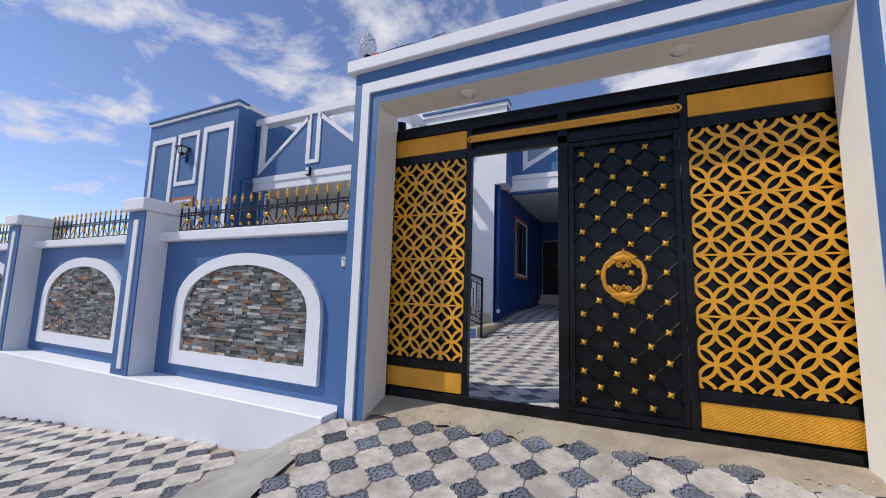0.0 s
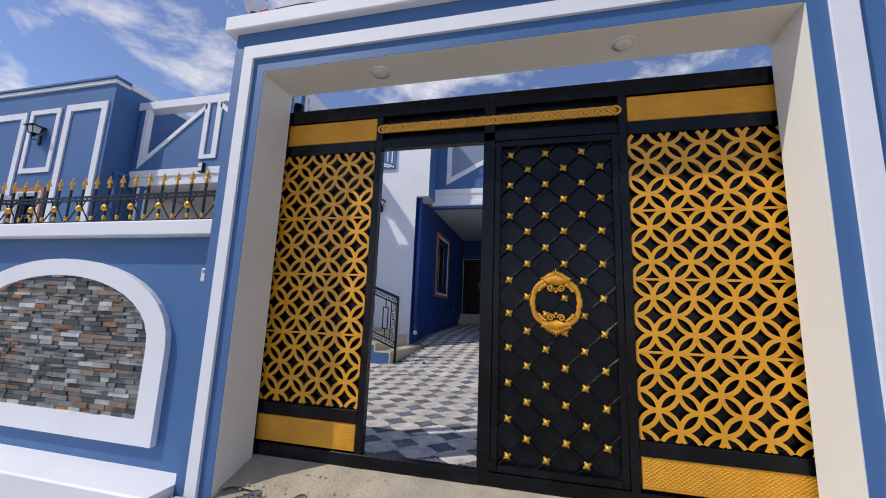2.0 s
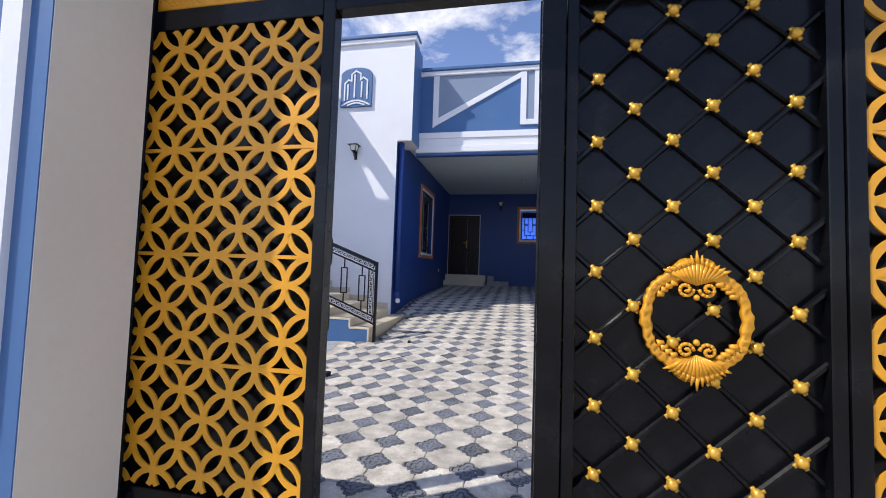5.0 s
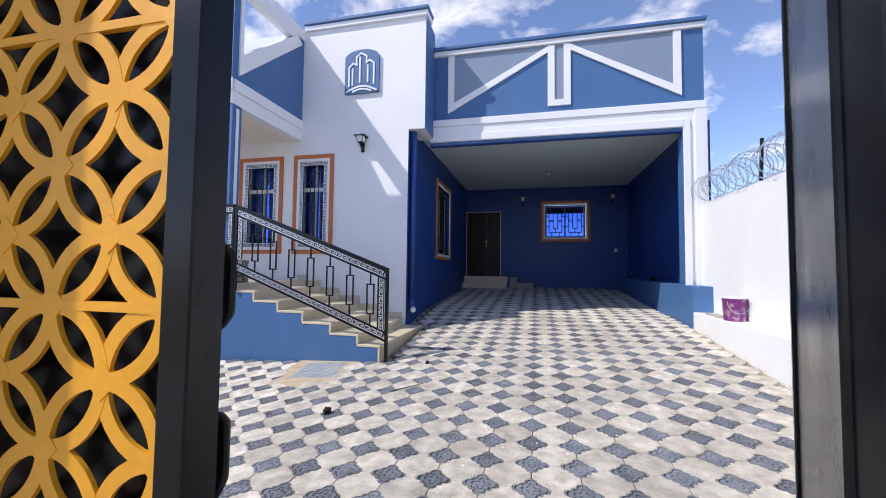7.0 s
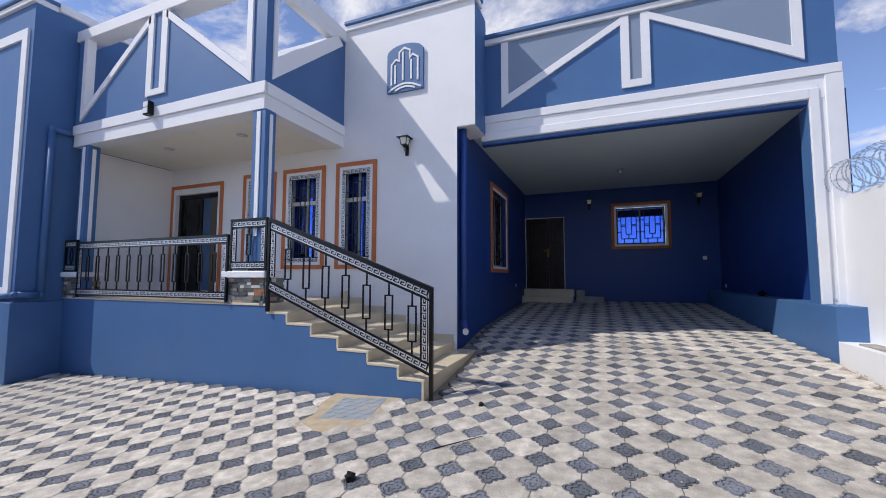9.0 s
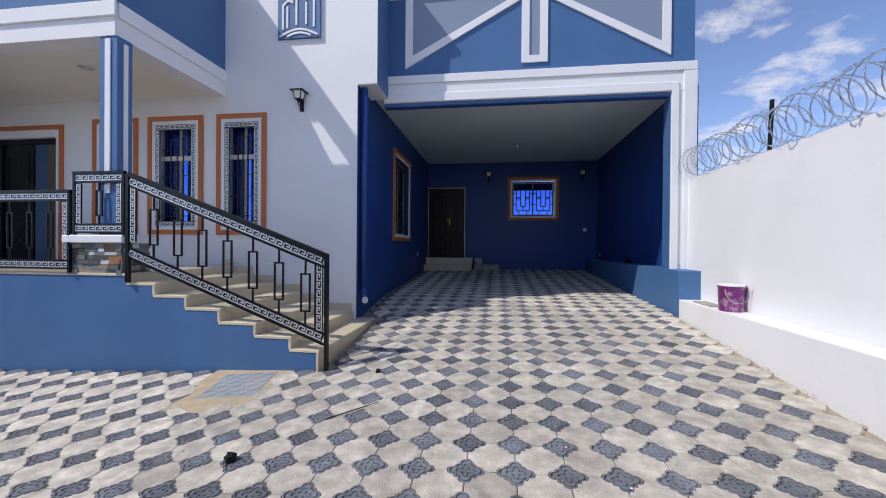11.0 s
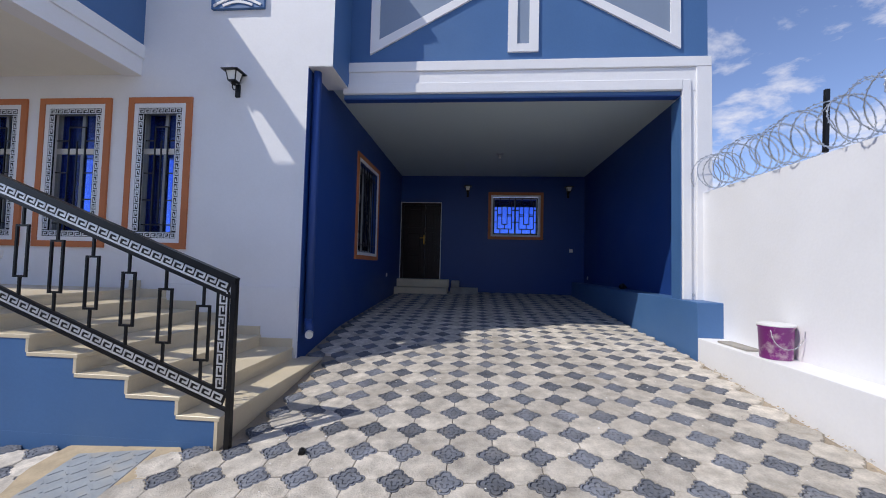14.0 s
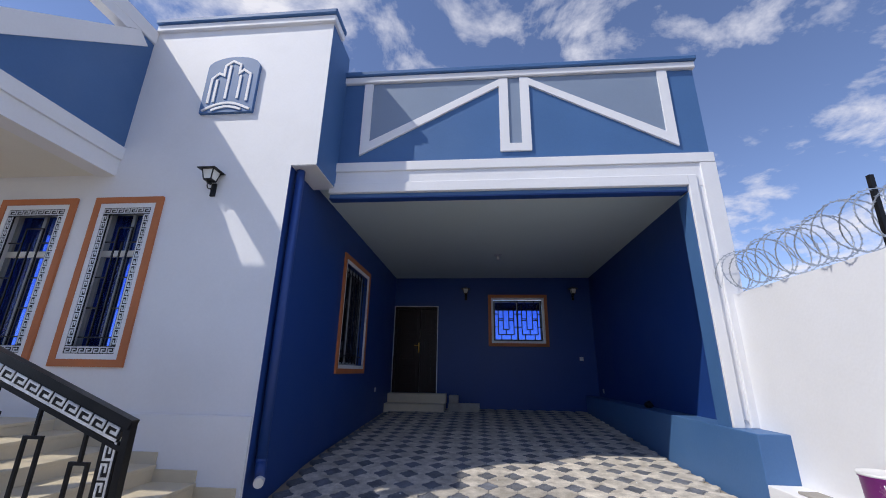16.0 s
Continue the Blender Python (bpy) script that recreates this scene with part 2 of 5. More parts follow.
def thing(name, at, label, category, group=""):
    ob = new(name)
    ob.location = at
    ob.empty_display_size = 0.1
    tagged(ob, label, category, group)
    return ob


def adopt(parent, *obs):
    """Parents parts built in world space under a thing that has its own place."""
    for o in obs:
        o.parent = parent
        o.matrix_parent_inverse = parent.matrix_basis.inverted()


# ---------------- ground ----------------
GY = (-60, 0.0, 1.0, 3.0, 3.35, 3.6, 5.0, 6.03, 6.62, 7.21, 7.8, 9.57, 11.0, 15.8, 30)
GZ = (-0.75, -0.60, -0.46, -0.14, -0.05, 0.0, 0.0, 0.025, 0.063, 0.110, 0.167, 0.328, 0.47, 0.73, 0.8)


def smooth01(a, b, v):
    t = min(1, max(0, (v - a) / (b - a)))
    return t * t * (3 - 2 * t)


def ramp_edge_x(y):
    """The side of the entrance ramp, from the portal's foot towards the road."""
    return -2.16 + 0.24 * (3.0 - max(-1.0, min(3.0, y)))


def ground_z(x, y):
    z = float(np.interp(y, GY, GZ))
    if y > 3.3:
        mild = 0.029 * (max(-3.2, min(2.2, x)) + 0.64) * smooth01(3.6, 5.5, y) * (1 - smooth01(9.6, 11.5, y))
        steep = min(0.6, max(0.0, -1.75 - x) * 0.045)
        return z + mild - steep * (1 - smooth01(8.5, 10.5, y))
    z += 0.02 * (max(-2.2, min(2.0, x)) + 0.5)
    street = -0.545 + 0.09 * max(-30, min(0.0, x + 2.8)) + 0.01 * max(0, min(3, y))
    e = ramp_edge_x(y)
    k = min(1, max(0, (x - e + 0.64) / 0.64))
    return min(z, street) * (1 - k) + z * k


def ground_pose(x, y, lift, turn):
    e = 0.05
    n = Vector((ground_z(x - e, y) - ground_z(x + e, y), ground_z(x, y - e) - ground_z(x, y + e), 2 * e)).normalized()
    ux = Vector((math.cos(turn), math.sin(turn), 0))
    ux = (ux - n * ux.dot(n)).normalized()
    m = Matrix((ux, n.cross(ux), n)).transposed().to_4x4()
    m.translation = (x, y, ground_z(x, y) + lift)
    return m


def axis_steps(lo, hi, step):
    far = [12, 18, 30, 60, 120, 300, 700, 1500]
    return [lo - d for d in far[::-1]] + list(np.arange(lo, hi + 1e-6, step)) + [hi + d for d in far]


bm = bmesh.new()
gxs, gys = axis_steps(-14, 6, 0.25), axis_steps(-4, 17, 0.2)
grid = [[bm.verts.new((x, y, ground_z(x, y) - 0.02 - (0.6 if abs(x) > 60 or abs(y) > 60 else 0))) for x in gxs] for y in gys]
for r0, r1 in zip(grid, grid[1:]):
    for i in range(len(gxs) - 1):
        bm.faces.new((r0[i], r0[i + 1], r1[i + 1], r1[i]))
ground = setting(part("ground", bm, SAND, smooth=True), "sandy grey ground and bedding under the pavers", "ground")


# ---------------- walls ----------------
def wall(name, a0, a1, z0, z1, b0, b1, material, label, holes=(), axis="y", base=None):
    """An upright wall in x, z (axis y) or y, z (axis x) from b0 to b1 through its thickness, with square openings."""
    bm = bmesh.new()
    us = sorted({a0, a1, *[h[0] for h in holes], *[h[1] for h in holes]})
    vs = sorted({z0, z1, *[h[2] for h in holes], *[h[3] for h in holes]})

    def solid(i, j):
        if not (0 <= i < len(us) - 1 and 0 <= j < len(vs) - 1):
            return False
        cu, cv = (us[i] + us[i + 1]) / 2, (vs[j] + vs[j + 1]) / 2
        return not any(h[0] < cu < h[1] and h[2] < cv < h[3] for h in holes)

    made = {}

    def V(i, j, k):
        if (i, j, k) not in made:
            b = (b0, b1)[k]
            made[i, j, k] = bm.verts.new((us[i], b, vs[j]) if axis == "y" else (b, us[i], vs[j]))
        return made[i, j, k]

    for i in range(len(us) - 1):
        for j in range(len(vs) - 1):
            if not solid(i, j):
                continue
            for k in (0, 1):
                bm.faces.new([V(i, j, k), V(i + 1, j, k), V(i + 1, j + 1, k), V(i, j + 1, k)])
            for di, dj, p, q in ((-1, 0, (i, j), (i, j + 1)), (1, 0, (i + 1, j), (i + 1, j + 1)), (0, -1, (i, j), (i + 1, j)), (0, 1, (i, j + 1), (i + 1, j + 1))):
                if not solid(i + di, j + dj):
                    bm.faces.new([V(*p, 0), V(*q, 0), V(*q, 1), V(*p, 1)])
    return setting(part(name, bm, material), label, "wall")


def frame_band(name, o, i, y0, y1, material, parent=None, axis="y", label=""):
    bm = bmesh.new()
    band(bm, rect(*o), rect(*i), y0, y1, axis)
    return part(name, bm, material, parent, label)


# street side: portal
P0, P1 = 3.09, 3.42
XL, XR, ZT = -1.86, 1.42, 2.67
portal = wall("gate_portal_wall", -2.13, 1.74, -0.9, 3.0, P0, P1, BLUE, "blue painted gate portal with white stepped bands",
              holes=[(XL, XR, -0.9, ZT)])
bm = bmesh.new()
box(bm, XL - 0.001, XL + 0.004, P0 + 0.004, P1 + 0.003, -0.3, ZT)
part("jamb_lining", bm, CREAM, portal, "off-white jamb")
bm = bmesh.new()
box(bm, XR - 0.004, XR + 0.001, P0 + 0.004, P1 + 0.003, -0.3, ZT)
part("jamb_lining", bm, CREAM, portal, "off-white jamb")
bm = bmesh.new()
box(bm, XL, XR, P0 + 0.004, P1 + 0.003, ZT - 0.004, ZT + 0.001)
part("soffit", bm, CREAM, portal, "cream soffit")
bm = bmesh.new()
prism(bm, [(-2.035, -0.25), (-1.95, -0.25), (-1.95, 2.775), (1.51, 2.775), (1.51, -0.25), (1.625, -0.25), (1.625, 2.875), (-2.035, 2.875)], P0 - 0.022, P0 + 0.01)
part("white_band", bm, WHITE, portal, "raised white band")
B("coping", (-2.20, 1.82, P0 - 0.06, P1 + 0.06, 3.0, 3.12), WHITE, portal, "white coping", 0.008)

# street side: garden wall with arches
WY = 3.22
gw = wall("wall_street", -22.0, -2.13, -1.9, 1.48, WY, WY + 0.22, BLUE, "blue rendered street wall with arched stone panels")
B("coping", (-22.0, -2.135, WY - 0.10, WY + 0.32, 1.48, 1.59), WHITE, gw, "white coping slab", 0.008)
bm = bmesh.new()
prism(bm, [(2.90, -2.4), (WY - 0.002, -2.4), (WY - 0.002, -0.115), (2.912, -0.125), (2.90, -0.137)], -22.0, -2.135, "x")
setting(part("plinth", bm, WHITE), "white painted plinth along the street wall", "plinth")
wall("wall_street_right", 1.742, 9.0, -0.9, 2.15, 3.2, 3.4, BLUE, "blue street wall beyond the gate portal")


def arch_pts(cx, half, z0, zs, zt, n=20):
    pts = [(cx - half, z0), (cx + half, z0)]
    for k in range(n + 1):
        a = math.pi * k / n
        pts.append((cx + half * math.cos(a), zs + (zt - zs) * math.sin(a) ** 0.9))
    return pts


def clad_stones(parent, inside, x0, x1, z0, z1, y, rnd, single=True, axis="y", rh=0.030):
    """Split-face cladding strips, laid course by course; those whose middle is inside the outline stay."""
    joined = [bmesh.new() for _ in STONES]
    z = z0
    while z < z1 - 0.01:
        h = min(rh * rnd.choice((0.8, 1.0, 1.2)), z1 - z)
        x = x0 - rnd.random() * 0.15
        while x < x1:
            w = rnd.uniform(0.06, 0.20)
            a, b = max(x, x0), min(x + w, x1)
            # trim to the outline
            while b - a > 0.02 and not inside(a, z + h / 2):
                a += 0.01
            while b - a > 0.02 and not inside(b, z + h / 2):
                b -= 0.01
            x += w
            if b - a < 0.025:
                continue
            d = rnd.uniform(0.012, 0.03)
            k = rnd.choices(range(5), (36, 28, 16, 14, 6))[0]
            bm = bmesh.new() if single else joined[k]
            if axis == "y":
                vs = box(bm, a + 0.001, b - 0.001, y - d, y + 0.01, z + 0.001, z + h - 0.0015)
            else:
                vs = box(bm, y - 0.01, y + d, a + 0.001, b - 0.001, z + 0.001, z + h - 0.0015)
            for v in vs:
                v.co += Vector((rnd.uniform(-1, 1), rnd.uniform(-1, 1), rnd.uniform(-1, 1))) * 0.0015
            if single:
                part("stone", bm, STONES[k], parent)
        z += h
    for k, bm in enumerate(joined):
        if bm.verts:
            part("stone_cladding", bm, STONES[k], parent)["kind"] = "stuff"
        else:
            bm.free()


def arch_panel(cx, single, group="arched panels on the street wall"):
    t = thing("arched_stone_panel", (cx, WY, 0.05), "arched split-stone panel with a raised white surround", "wall panel", group)
    o, i = arch_pts(cx, 1.135, 0.03, 0.67, 1.31), arch_pts(cx, 0.965, 0.19, 0.67, 1.18)
    bm = bmesh.new()
    band(bm, o, i, WY - 0.045, WY + 0.005)
    s = part("surround", bm, WHITE)
    bm = bmesh.new()
    prism(bm, i, WY - 0.004, WY + 0.003)
    bk = part("mortar_bed", bm, CONC)
    adopt(t, s, bk)
    before = set(bpy.data.objects)

    def inside(x, z):
        u = (x - cx) / 0.965
        if abs(u) > 1:
            return False
        return z < 0.67 + 0.51 * math.sqrt(max(0, 1 - u * u)) ** 0.9
    clad_stones(None, inside, cx - 0.965, cx + 0.965, 0.19, 1.18, WY - 0.004, random.Random(int(cx * 10)), single)
    adopt(t, *[ob for ob in bpy.data.objects if ob not in before])


PITCH = 3.4
for k in range(4):
    arch_panel(-3.60 - PITCH * k, False)


def wall_pillar(x):
    t = thing("wall_pillar", (x, 3.2, -0.3), "blue and grey-white wall pillar with a raised white stripe and cap", "pillar", "pillars of the street wall")
    a = B("shaft", (x - 0.17, x + 0.17, 2.93, 3.47, -0.15, 1.83), WHITE, bev=0.006)
    f = B("front_face", (x - 0.172, x + 0.172, 2.922, 2.94, -0.13, 1.828), BLUE, bev=0.003)
    s = B("stripe", (x - 0.02, x + 0.075, 2.905, 2.925, -0.05, 1.72), WHITE, bev=0.004)
    c = B("cap", (x - 0.24, x + 0.24, 2.86, 3.54, 1.832, 1.98), WHITE, bev=0.012)
    adopt(t, a, f, s, c)


for k in range(4):
    wall_pillar(-5.25 - PITCH * k)


def railing_section(x0, x1):
    """Spiked iron railing on the street wall."""
    t = thing("spiked_railing", ((x0 + x1) / 2, WY + 0.1, 1.59), "black wrought-iron railing with gold spear heads on the wall", "railing", "railings on the street wall")
    y, zb = WY + 0.08, 1.59
    obs = []
    for nm, z in (("top_rail", zb + 0.265), ("middle_rail", zb + 0.235), ("bottom_rail", zb + 0.045)):
        bm = bmesh.new()
        box(bm, x0, x1, y - 0.008, y + 0.008, z - 0.008, z + 0.008)
        obs.append(part(nm, bm, IRON))
    n = max(2, round((x1 - x0) / 0.14))
    for k in range(n + 1):
        x = x0 + (x1 - x0) * k / n
        bm = bmesh.new()
        box(bm, x - 0.007, x + 0.007, y - 0.007, y + 0.007, zb, zb + 0.34)
        obs.append(part("baluster", bm, IRON))
        bm = bmesh.new()
        lathe(bm, [(0.009, 0), (0.015, 0.008), (0.009, 0.018), (0.008, 0.04), (0.017, 0.062), (0.007, 0.088), (0.001, 0.112)], (x, y, zb + 0.335), 8)
        for sgn in (-1, 1):
            bar(bm, (x, y, zb + 0.372), (x + sgn * 0.024, y, zb + 0.392), 0.008)
            bar(bm, (x + sgn * 0.022, y, zb + 0.391), (x + sgn * 0.028, y, zb + 0.377), 0.007)
        obs.append(part("spear_head", bm, GOLDB, smooth=True))
        bm = bmesh.new()
        lathe(bm, [(0.008, 0), (0.014, 0.01), (0.014, 0.03), (0.008, 0.04)], (x, y, zb + 0.06), 8)
        obs.append(part("collar", bm, GOLDB, smooth=True))
        if k < n and k % 2 == 0:
            xc = x + (x1 - x0) / n
            bm = bmesh.new()
            for sgn in (-1, 1):
                bar(bm, (xc + sgn * 0.02, y - 0.004, zb + 0.18), (xc + sgn * 0.115, y - 0.004, zb + 0.06), 0.007)
                bar(bm, (xc + sgn * 0.02, y - 0.004, zb + 0.18), (xc + sgn * 0.07, y - 0.004, zb + 0.255), 0.007)
            obs.append(part("scroll", bm, IRON))
            bm = bmesh.new()
            cyl(bm, (xc, y - 0.02, zb + 0.165), (xc, y + 0.004, zb + 0.165), 0.026, 0.03, 10)
            cyl(bm, (xc, y - 0.03, zb + 0.165), (xc, y - 0.018, zb + 0.165), 0.006, 0.014, 8)
            obs.append(part("rosette", bm, GOLDB, smooth=True))
    adopt(t, *obs)


railing_section(-5.0, -2.16)
for k in range(1, 4):
    railing_section(-5.0 - PITCH * k, -2.16 - 0.30 - PITCH * k)

# ---------------- house ----------------
HY = 9.66           # white front wall
FZ = 1.05           # porch floor
ROOF = 5.88
# front wall with windows and the porch door
WINS = [(-7.41, -6.57), (-6.38, -5.40), (-5.16, -4.32)]
WZ0, WZ1 = 1.54, 3.43
house = wall("wall_front", -9.6, -2.86, -0.6, ROOF, HY, HY + 0.24, WHITE, "white painted house front wall",
             holes=[(a + 0.13, b - 0.13, WZ0 + 0.13, WZ1 - 0.13) for a, b in WINS] + [(-9.40, -8.12, FZ - 0.2, 3.17)])
B("base_course", (-4.6, -2.868, HY - 0.025, HY - 0.001, 0.1, 1.12), WHITE, house, "white base course", 0.004)
blk = wall("wall_upper_return", HY + 0.002, 10.31, 3.80, ROOF, -2.858, -2.56, BLUE, "blue return of the upper front wall", axis="x")
B("white_face", (-2.86, -2.558, HY - 0.002, HY + 0.006, 3.80, ROOF), WHITE, blk, "white face", 0)
B("underside", (-2.856, -2.562, HY + 0.006, 10.30, 3.792, 3.80), WHITE, blk, "white underside", 0)


def coping_run(x0, x1, y0, y1, z):
    t = thing("roof_coping", ((x0 + x1) / 2, y0, z), "white roof coping moulding with a blue top edge", "coping", "roof copings")
    a = B("moulding", (x0, x1, y0 - 0.05, y1, z, z + 0.10), WHITE, bev=0.01)
    b = B("top_edge", (x0 - 0.01, x1 + 0.02, y0 - 0.085, y1 + 0.01, z + 0.10, z + 0.17), BLUE, bev=0.012)
    adopt(t, a, b)


coping_run(-5.0, -2.52, HY, HY + 0.3, ROOF - 0.02)
# carport
CY = 10.3
CX0, CX1, CB = -2.86, 2.05, 15.76
# carport walls take the darkened blue, so shade is painted in
wall("wall_carport_left", HY + 0.24, CB + 0.2, -0.3, 3.9, -3.08, CX0, BLUE_SHADED, "blue side wall of the carport, shade in its colour", axis="x",
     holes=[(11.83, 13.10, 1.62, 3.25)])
B("corner_face", (-2.862, -2.856, HY + 0.001, HY + 0.24, -0.3, 3.79), BLUE_SHADED, house, "blue corner return", 0)
wall("wall_carport_back", CX0, 2.3, -0.3, 3.9, CB, CB + 0.2, BLUE_SHADED, "blue rear wall of the carport, shade in its colour",
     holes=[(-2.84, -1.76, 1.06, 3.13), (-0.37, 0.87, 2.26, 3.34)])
wall("wall_carport_right", CY + 0.22, CB, -0.3, 3.9, CX1, CX1 + 0.22, BLUE_SHADED, "blue right wall of the carport, shade in its colour", axis="x")
bm = bmesh.new()
box(bm, CX0, CX1 + 0.05, CY + 0.112, CB + 0.1, 3.88, 4.0)
setting(part("ceiling", bm, CEIL), "pale painted carport ceiling", "ceiling")
B("right_ledge", (1.74, 2.06, 9.86, CB, 0.1, 1.07), BLUE, None, "", 0.006)
setting(bpy.data.objects["right_ledge"], "blue ledge along the carport wall", "ledge")
# carport front: beam, parapet, pilaster
front = wall("wall_carport_front", -2.63, 2.11, 3.675, 5.42, CY, CY + 0.11, BLUE, "blue carport fascia with white strips and grey triangles")
B("beam_band", (-2.63, 2.11, CY - 0.03, CY + 0.002, 3.72, 4.02), WHITE, front, "white beam band", 0.005)
B("beam_band_upper", (-2.63, 2.13, CY - 0.055, CY + 0.002, 4.02, 4.15), WHITE, front, "white beam moulding", 0.006)
# underside in the darkened blue for shade
B("beam_soffit", (-2.63, 1.77, CY - 0.005, CY + 0.115, 3.655, 3.673), BLUE_SHADED, front, "blue beam underside", 0)
pil = wall("wall_pilaster", 1.78, 2.11, 0.6, 3.72, CY - 0.02, CY + 0.22, WHITE, "white pilaster at the carport opening")
B("raised_edge", (1.95, 2.135, CY - 0.05, CY - 0.018, 1.07, 4.02), WHITE, pil, "", 0.006)
B("inner_moulding", (1.78, 1.885, CY - 0.05, CY - 0.018, 1.07, 3.855), WHITE, pil, "", 0.006)
B("inner_moulding", (-2.63, 1.78, CY - 0.055, CY - 0.028, 3.72, 3.855), WHITE, front, "white inner moulding", 0.006)
B("inner_face", (1.770, 1.782, CY - 0.018, CY + 0.222, 1.07, 3.64), BLUE, pil, "blue inner face", 0)


def tri_fascia(x0, xm0, xm1, x1, zb, zt, y, parent, grey, w=0.12, d=0.03, open_tri=False):
    """Two mirrored right triangles with white strips round them."""
    def strip(pts, nm="strip"):
        bm = bmesh.new()
        prism(bm, pts, y - d, y + 0.004)
        part(nm, bm, WHITE, parent, "white strip")
    for s, a, b in ((1, x0, xm0), (-1, x1, xm1)):
        strip([(a, zb), (a + s * w, zb + w * 1.7), (a + s * w, zt), (a, zt)])
        strip([(a + s * 0.0, zb), (b, zt - 0.02 - w * 0.9), (b, zt - 0.02), (a + s * w, zb + w * 1.7)])
        if grey:
            bm = bmesh.new()
            prism(bm, [(a + s * w, zb + w * 1.7), (b, zt - 0.02), (b, zt + 0.0), (a + s * w, zt + 0.0)], y - 0.006, y + 0.002)
            part("grey_triangle", bm, GREYBLUE, parent, "grey painted triangle")
    for a in ((xm0, xm0 + w), (xm1 - w, xm1)):
        bm = bmesh.new()
        box(bm, a[0], a[1], y - d, y + 0.004, zb + 0.0, zt - 0.0)
        part("centre_post", bm, WHITE, parent, "white strip")
    bm = bmesh.new()
    box(bm, xm0 + w, xm1 - w, y - d, y + 0.004, zb, zb + w * 0.9)
    part("centre_sill", bm, WHITE, parent, "white strip")
    if grey:
        bm = bmesh.new()
        box(bm, xm0 + w, xm1 - w, y - 0.006, y + 0.002, zb + w * 0.9, zt)
        part("grey_centre", bm, GREYBLUE, parent)


tri_fascia(-2.28, -0.42, -0.02, 1.77, 4.27, 5.40, CY, front, True)
coping_run(-2.63, 2.13, CY, CY + 0.3, 5.41)

# porch: base, floor, stairs
PY = 7.86
wall("wall_porch_base", -9.55, -2.60, -1.0, 0.1, PY, PY + 0.2, BLUE, "blue porch base wall")
base = bpy.data.objects["wall_porch_base"]
STEPX, STEPZ = [-2.60, -2.91, -3.31, -3.73, -4.13, -4.52], [0.29, 0.42, 0.55, 0.69, 0.82, 0.95]
for k, (x, z) in enumerate(zip(STEPX, STEPZ)):
    xl = STEPX[k + 1] if k < 5 else -9.55
    bm = bmesh.new()
    box(bm, xl if k < 5 else -4.86, x, PY + 0.001, PY + 0.2, 0.1, z - 0.028)
    part("cheek", bm, BLUE, base)
bm = bmesh.new()
box(bm, -9.55, -4.86, PY + 0.0005, PY + 0.2, 0.1, FZ - 0.03)
part("cheek", bm, BLUE, base)
bm = bmesh.new()
box(bm, -9.55, -4.86, PY - 0.012, HY, FZ - 0.03, FZ, 0.004)
setting(part("porch_floor", bm, STEP), "cream tiled porch floor", "floor")
stairs = thing("staircase", (-3.6, 8.7, 0.1), "cream tiled outdoor stairs up to the porch", "stairs")
obs = []
for k, (x, z) in enumerate(zip(STEPX + [-4.86], STEPZ + [FZ])):
    xl = (STEPX + [-4.86, -5.0])[k + 1]
    y1 = HY - 0.03 if k else HY + 0.10
    if k < 6:
        bm = bmesh.new()
        box(bm, xl - 0.01, x + 0.014, PY - 0.006, y1, z - 0.03, z, 0.003)
        obs.append(part("tread", bm, STEP))
    zl = STEPZ[k - 1] if k else -0.2
    bm = bmesh.new()
    box(bm, x - 0.02, x + 0.005, PY - 0.004 if k else PY - 0.01, y1, zl, z - 0.03)
    obs.append(part("riser", bm, STEP))
    bm = bmesh.new()
    h = 0.10
    if k:
        box(bm, xl, x, HY - 0.045, HY - 0.026, z, z + h)
        obs.append(part("skirting", bm, STEP))
adopt(stairs, *obs)
# porch roof
BX = -5.03
roof = wall("wall_porch_beam", -9.55, BX, 3.72, 4.10, PY, PY + 0.24, WHITE, "white porch beam with a stepped moulding")
B("upper_moulding", (-9.55, BX + 0.03, PY - 0.03, PY + 0.001, 3.93, 4.10), WHITE, roof, "", 0.005)
side = wall("wall_porch_side_beam", PY + 0.24, HY, 3.72, 4.10, BX - 0.24, BX, WHITE, "white side beam of the porch", axis="x")
B("upper_moulding", (BX - 0.001, BX + 0.03, PY + 0.03, HY, 3.93, 4.10), WHITE, side, "", 0.005)
bm = bmesh.new()
box(bm, -9.55, BX - 0.24, PY + 0.24, HY, 3.74, 3.86)
setting(part("porch_ceiling", bm, CREAM), "cream porch ceiling", "ceiling")
# open parapet above the porch
par = thing("porch_parapet", (-7.3, PY, 4.10), "blue parapet with white strips and open triangles over the porch", "parapet")
zt, zb = 5.68, 4.10
obs = []


def add(nm, bm, m, lab=""):
    obs.append(part(nm, bm, m, None, lab))


for pts in ([(-9.55, zb), (-7.35, zb), (-7.35, zt), (-7.55, zt), (-9.30, 4.22), (-9.30, zt), (-9.55, zt)],
            [(-7.35, zb), (BX - 0.001, zb), (BX - 0.001, zt), (-5.30, zt), (-5.30, 4.22), (-7.12, zt), (-7.35, zt)]):
    bm = bmesh.new()
    prism(bm, pts, PY, PY + 0.1)
    add("fascia", bm, BLUE)
bm = bmesh.new()
prism(bm, [(PY + 0.1, zb), (HY, zb), (HY, zt), (HY - 0.16, zt), (PY + 0.15, 4.24), (PY + 0.15, zt), (PY + 0.1, zt)], BX - 0.1, BX, "x")
add("side_fascia", bm, BLUE)
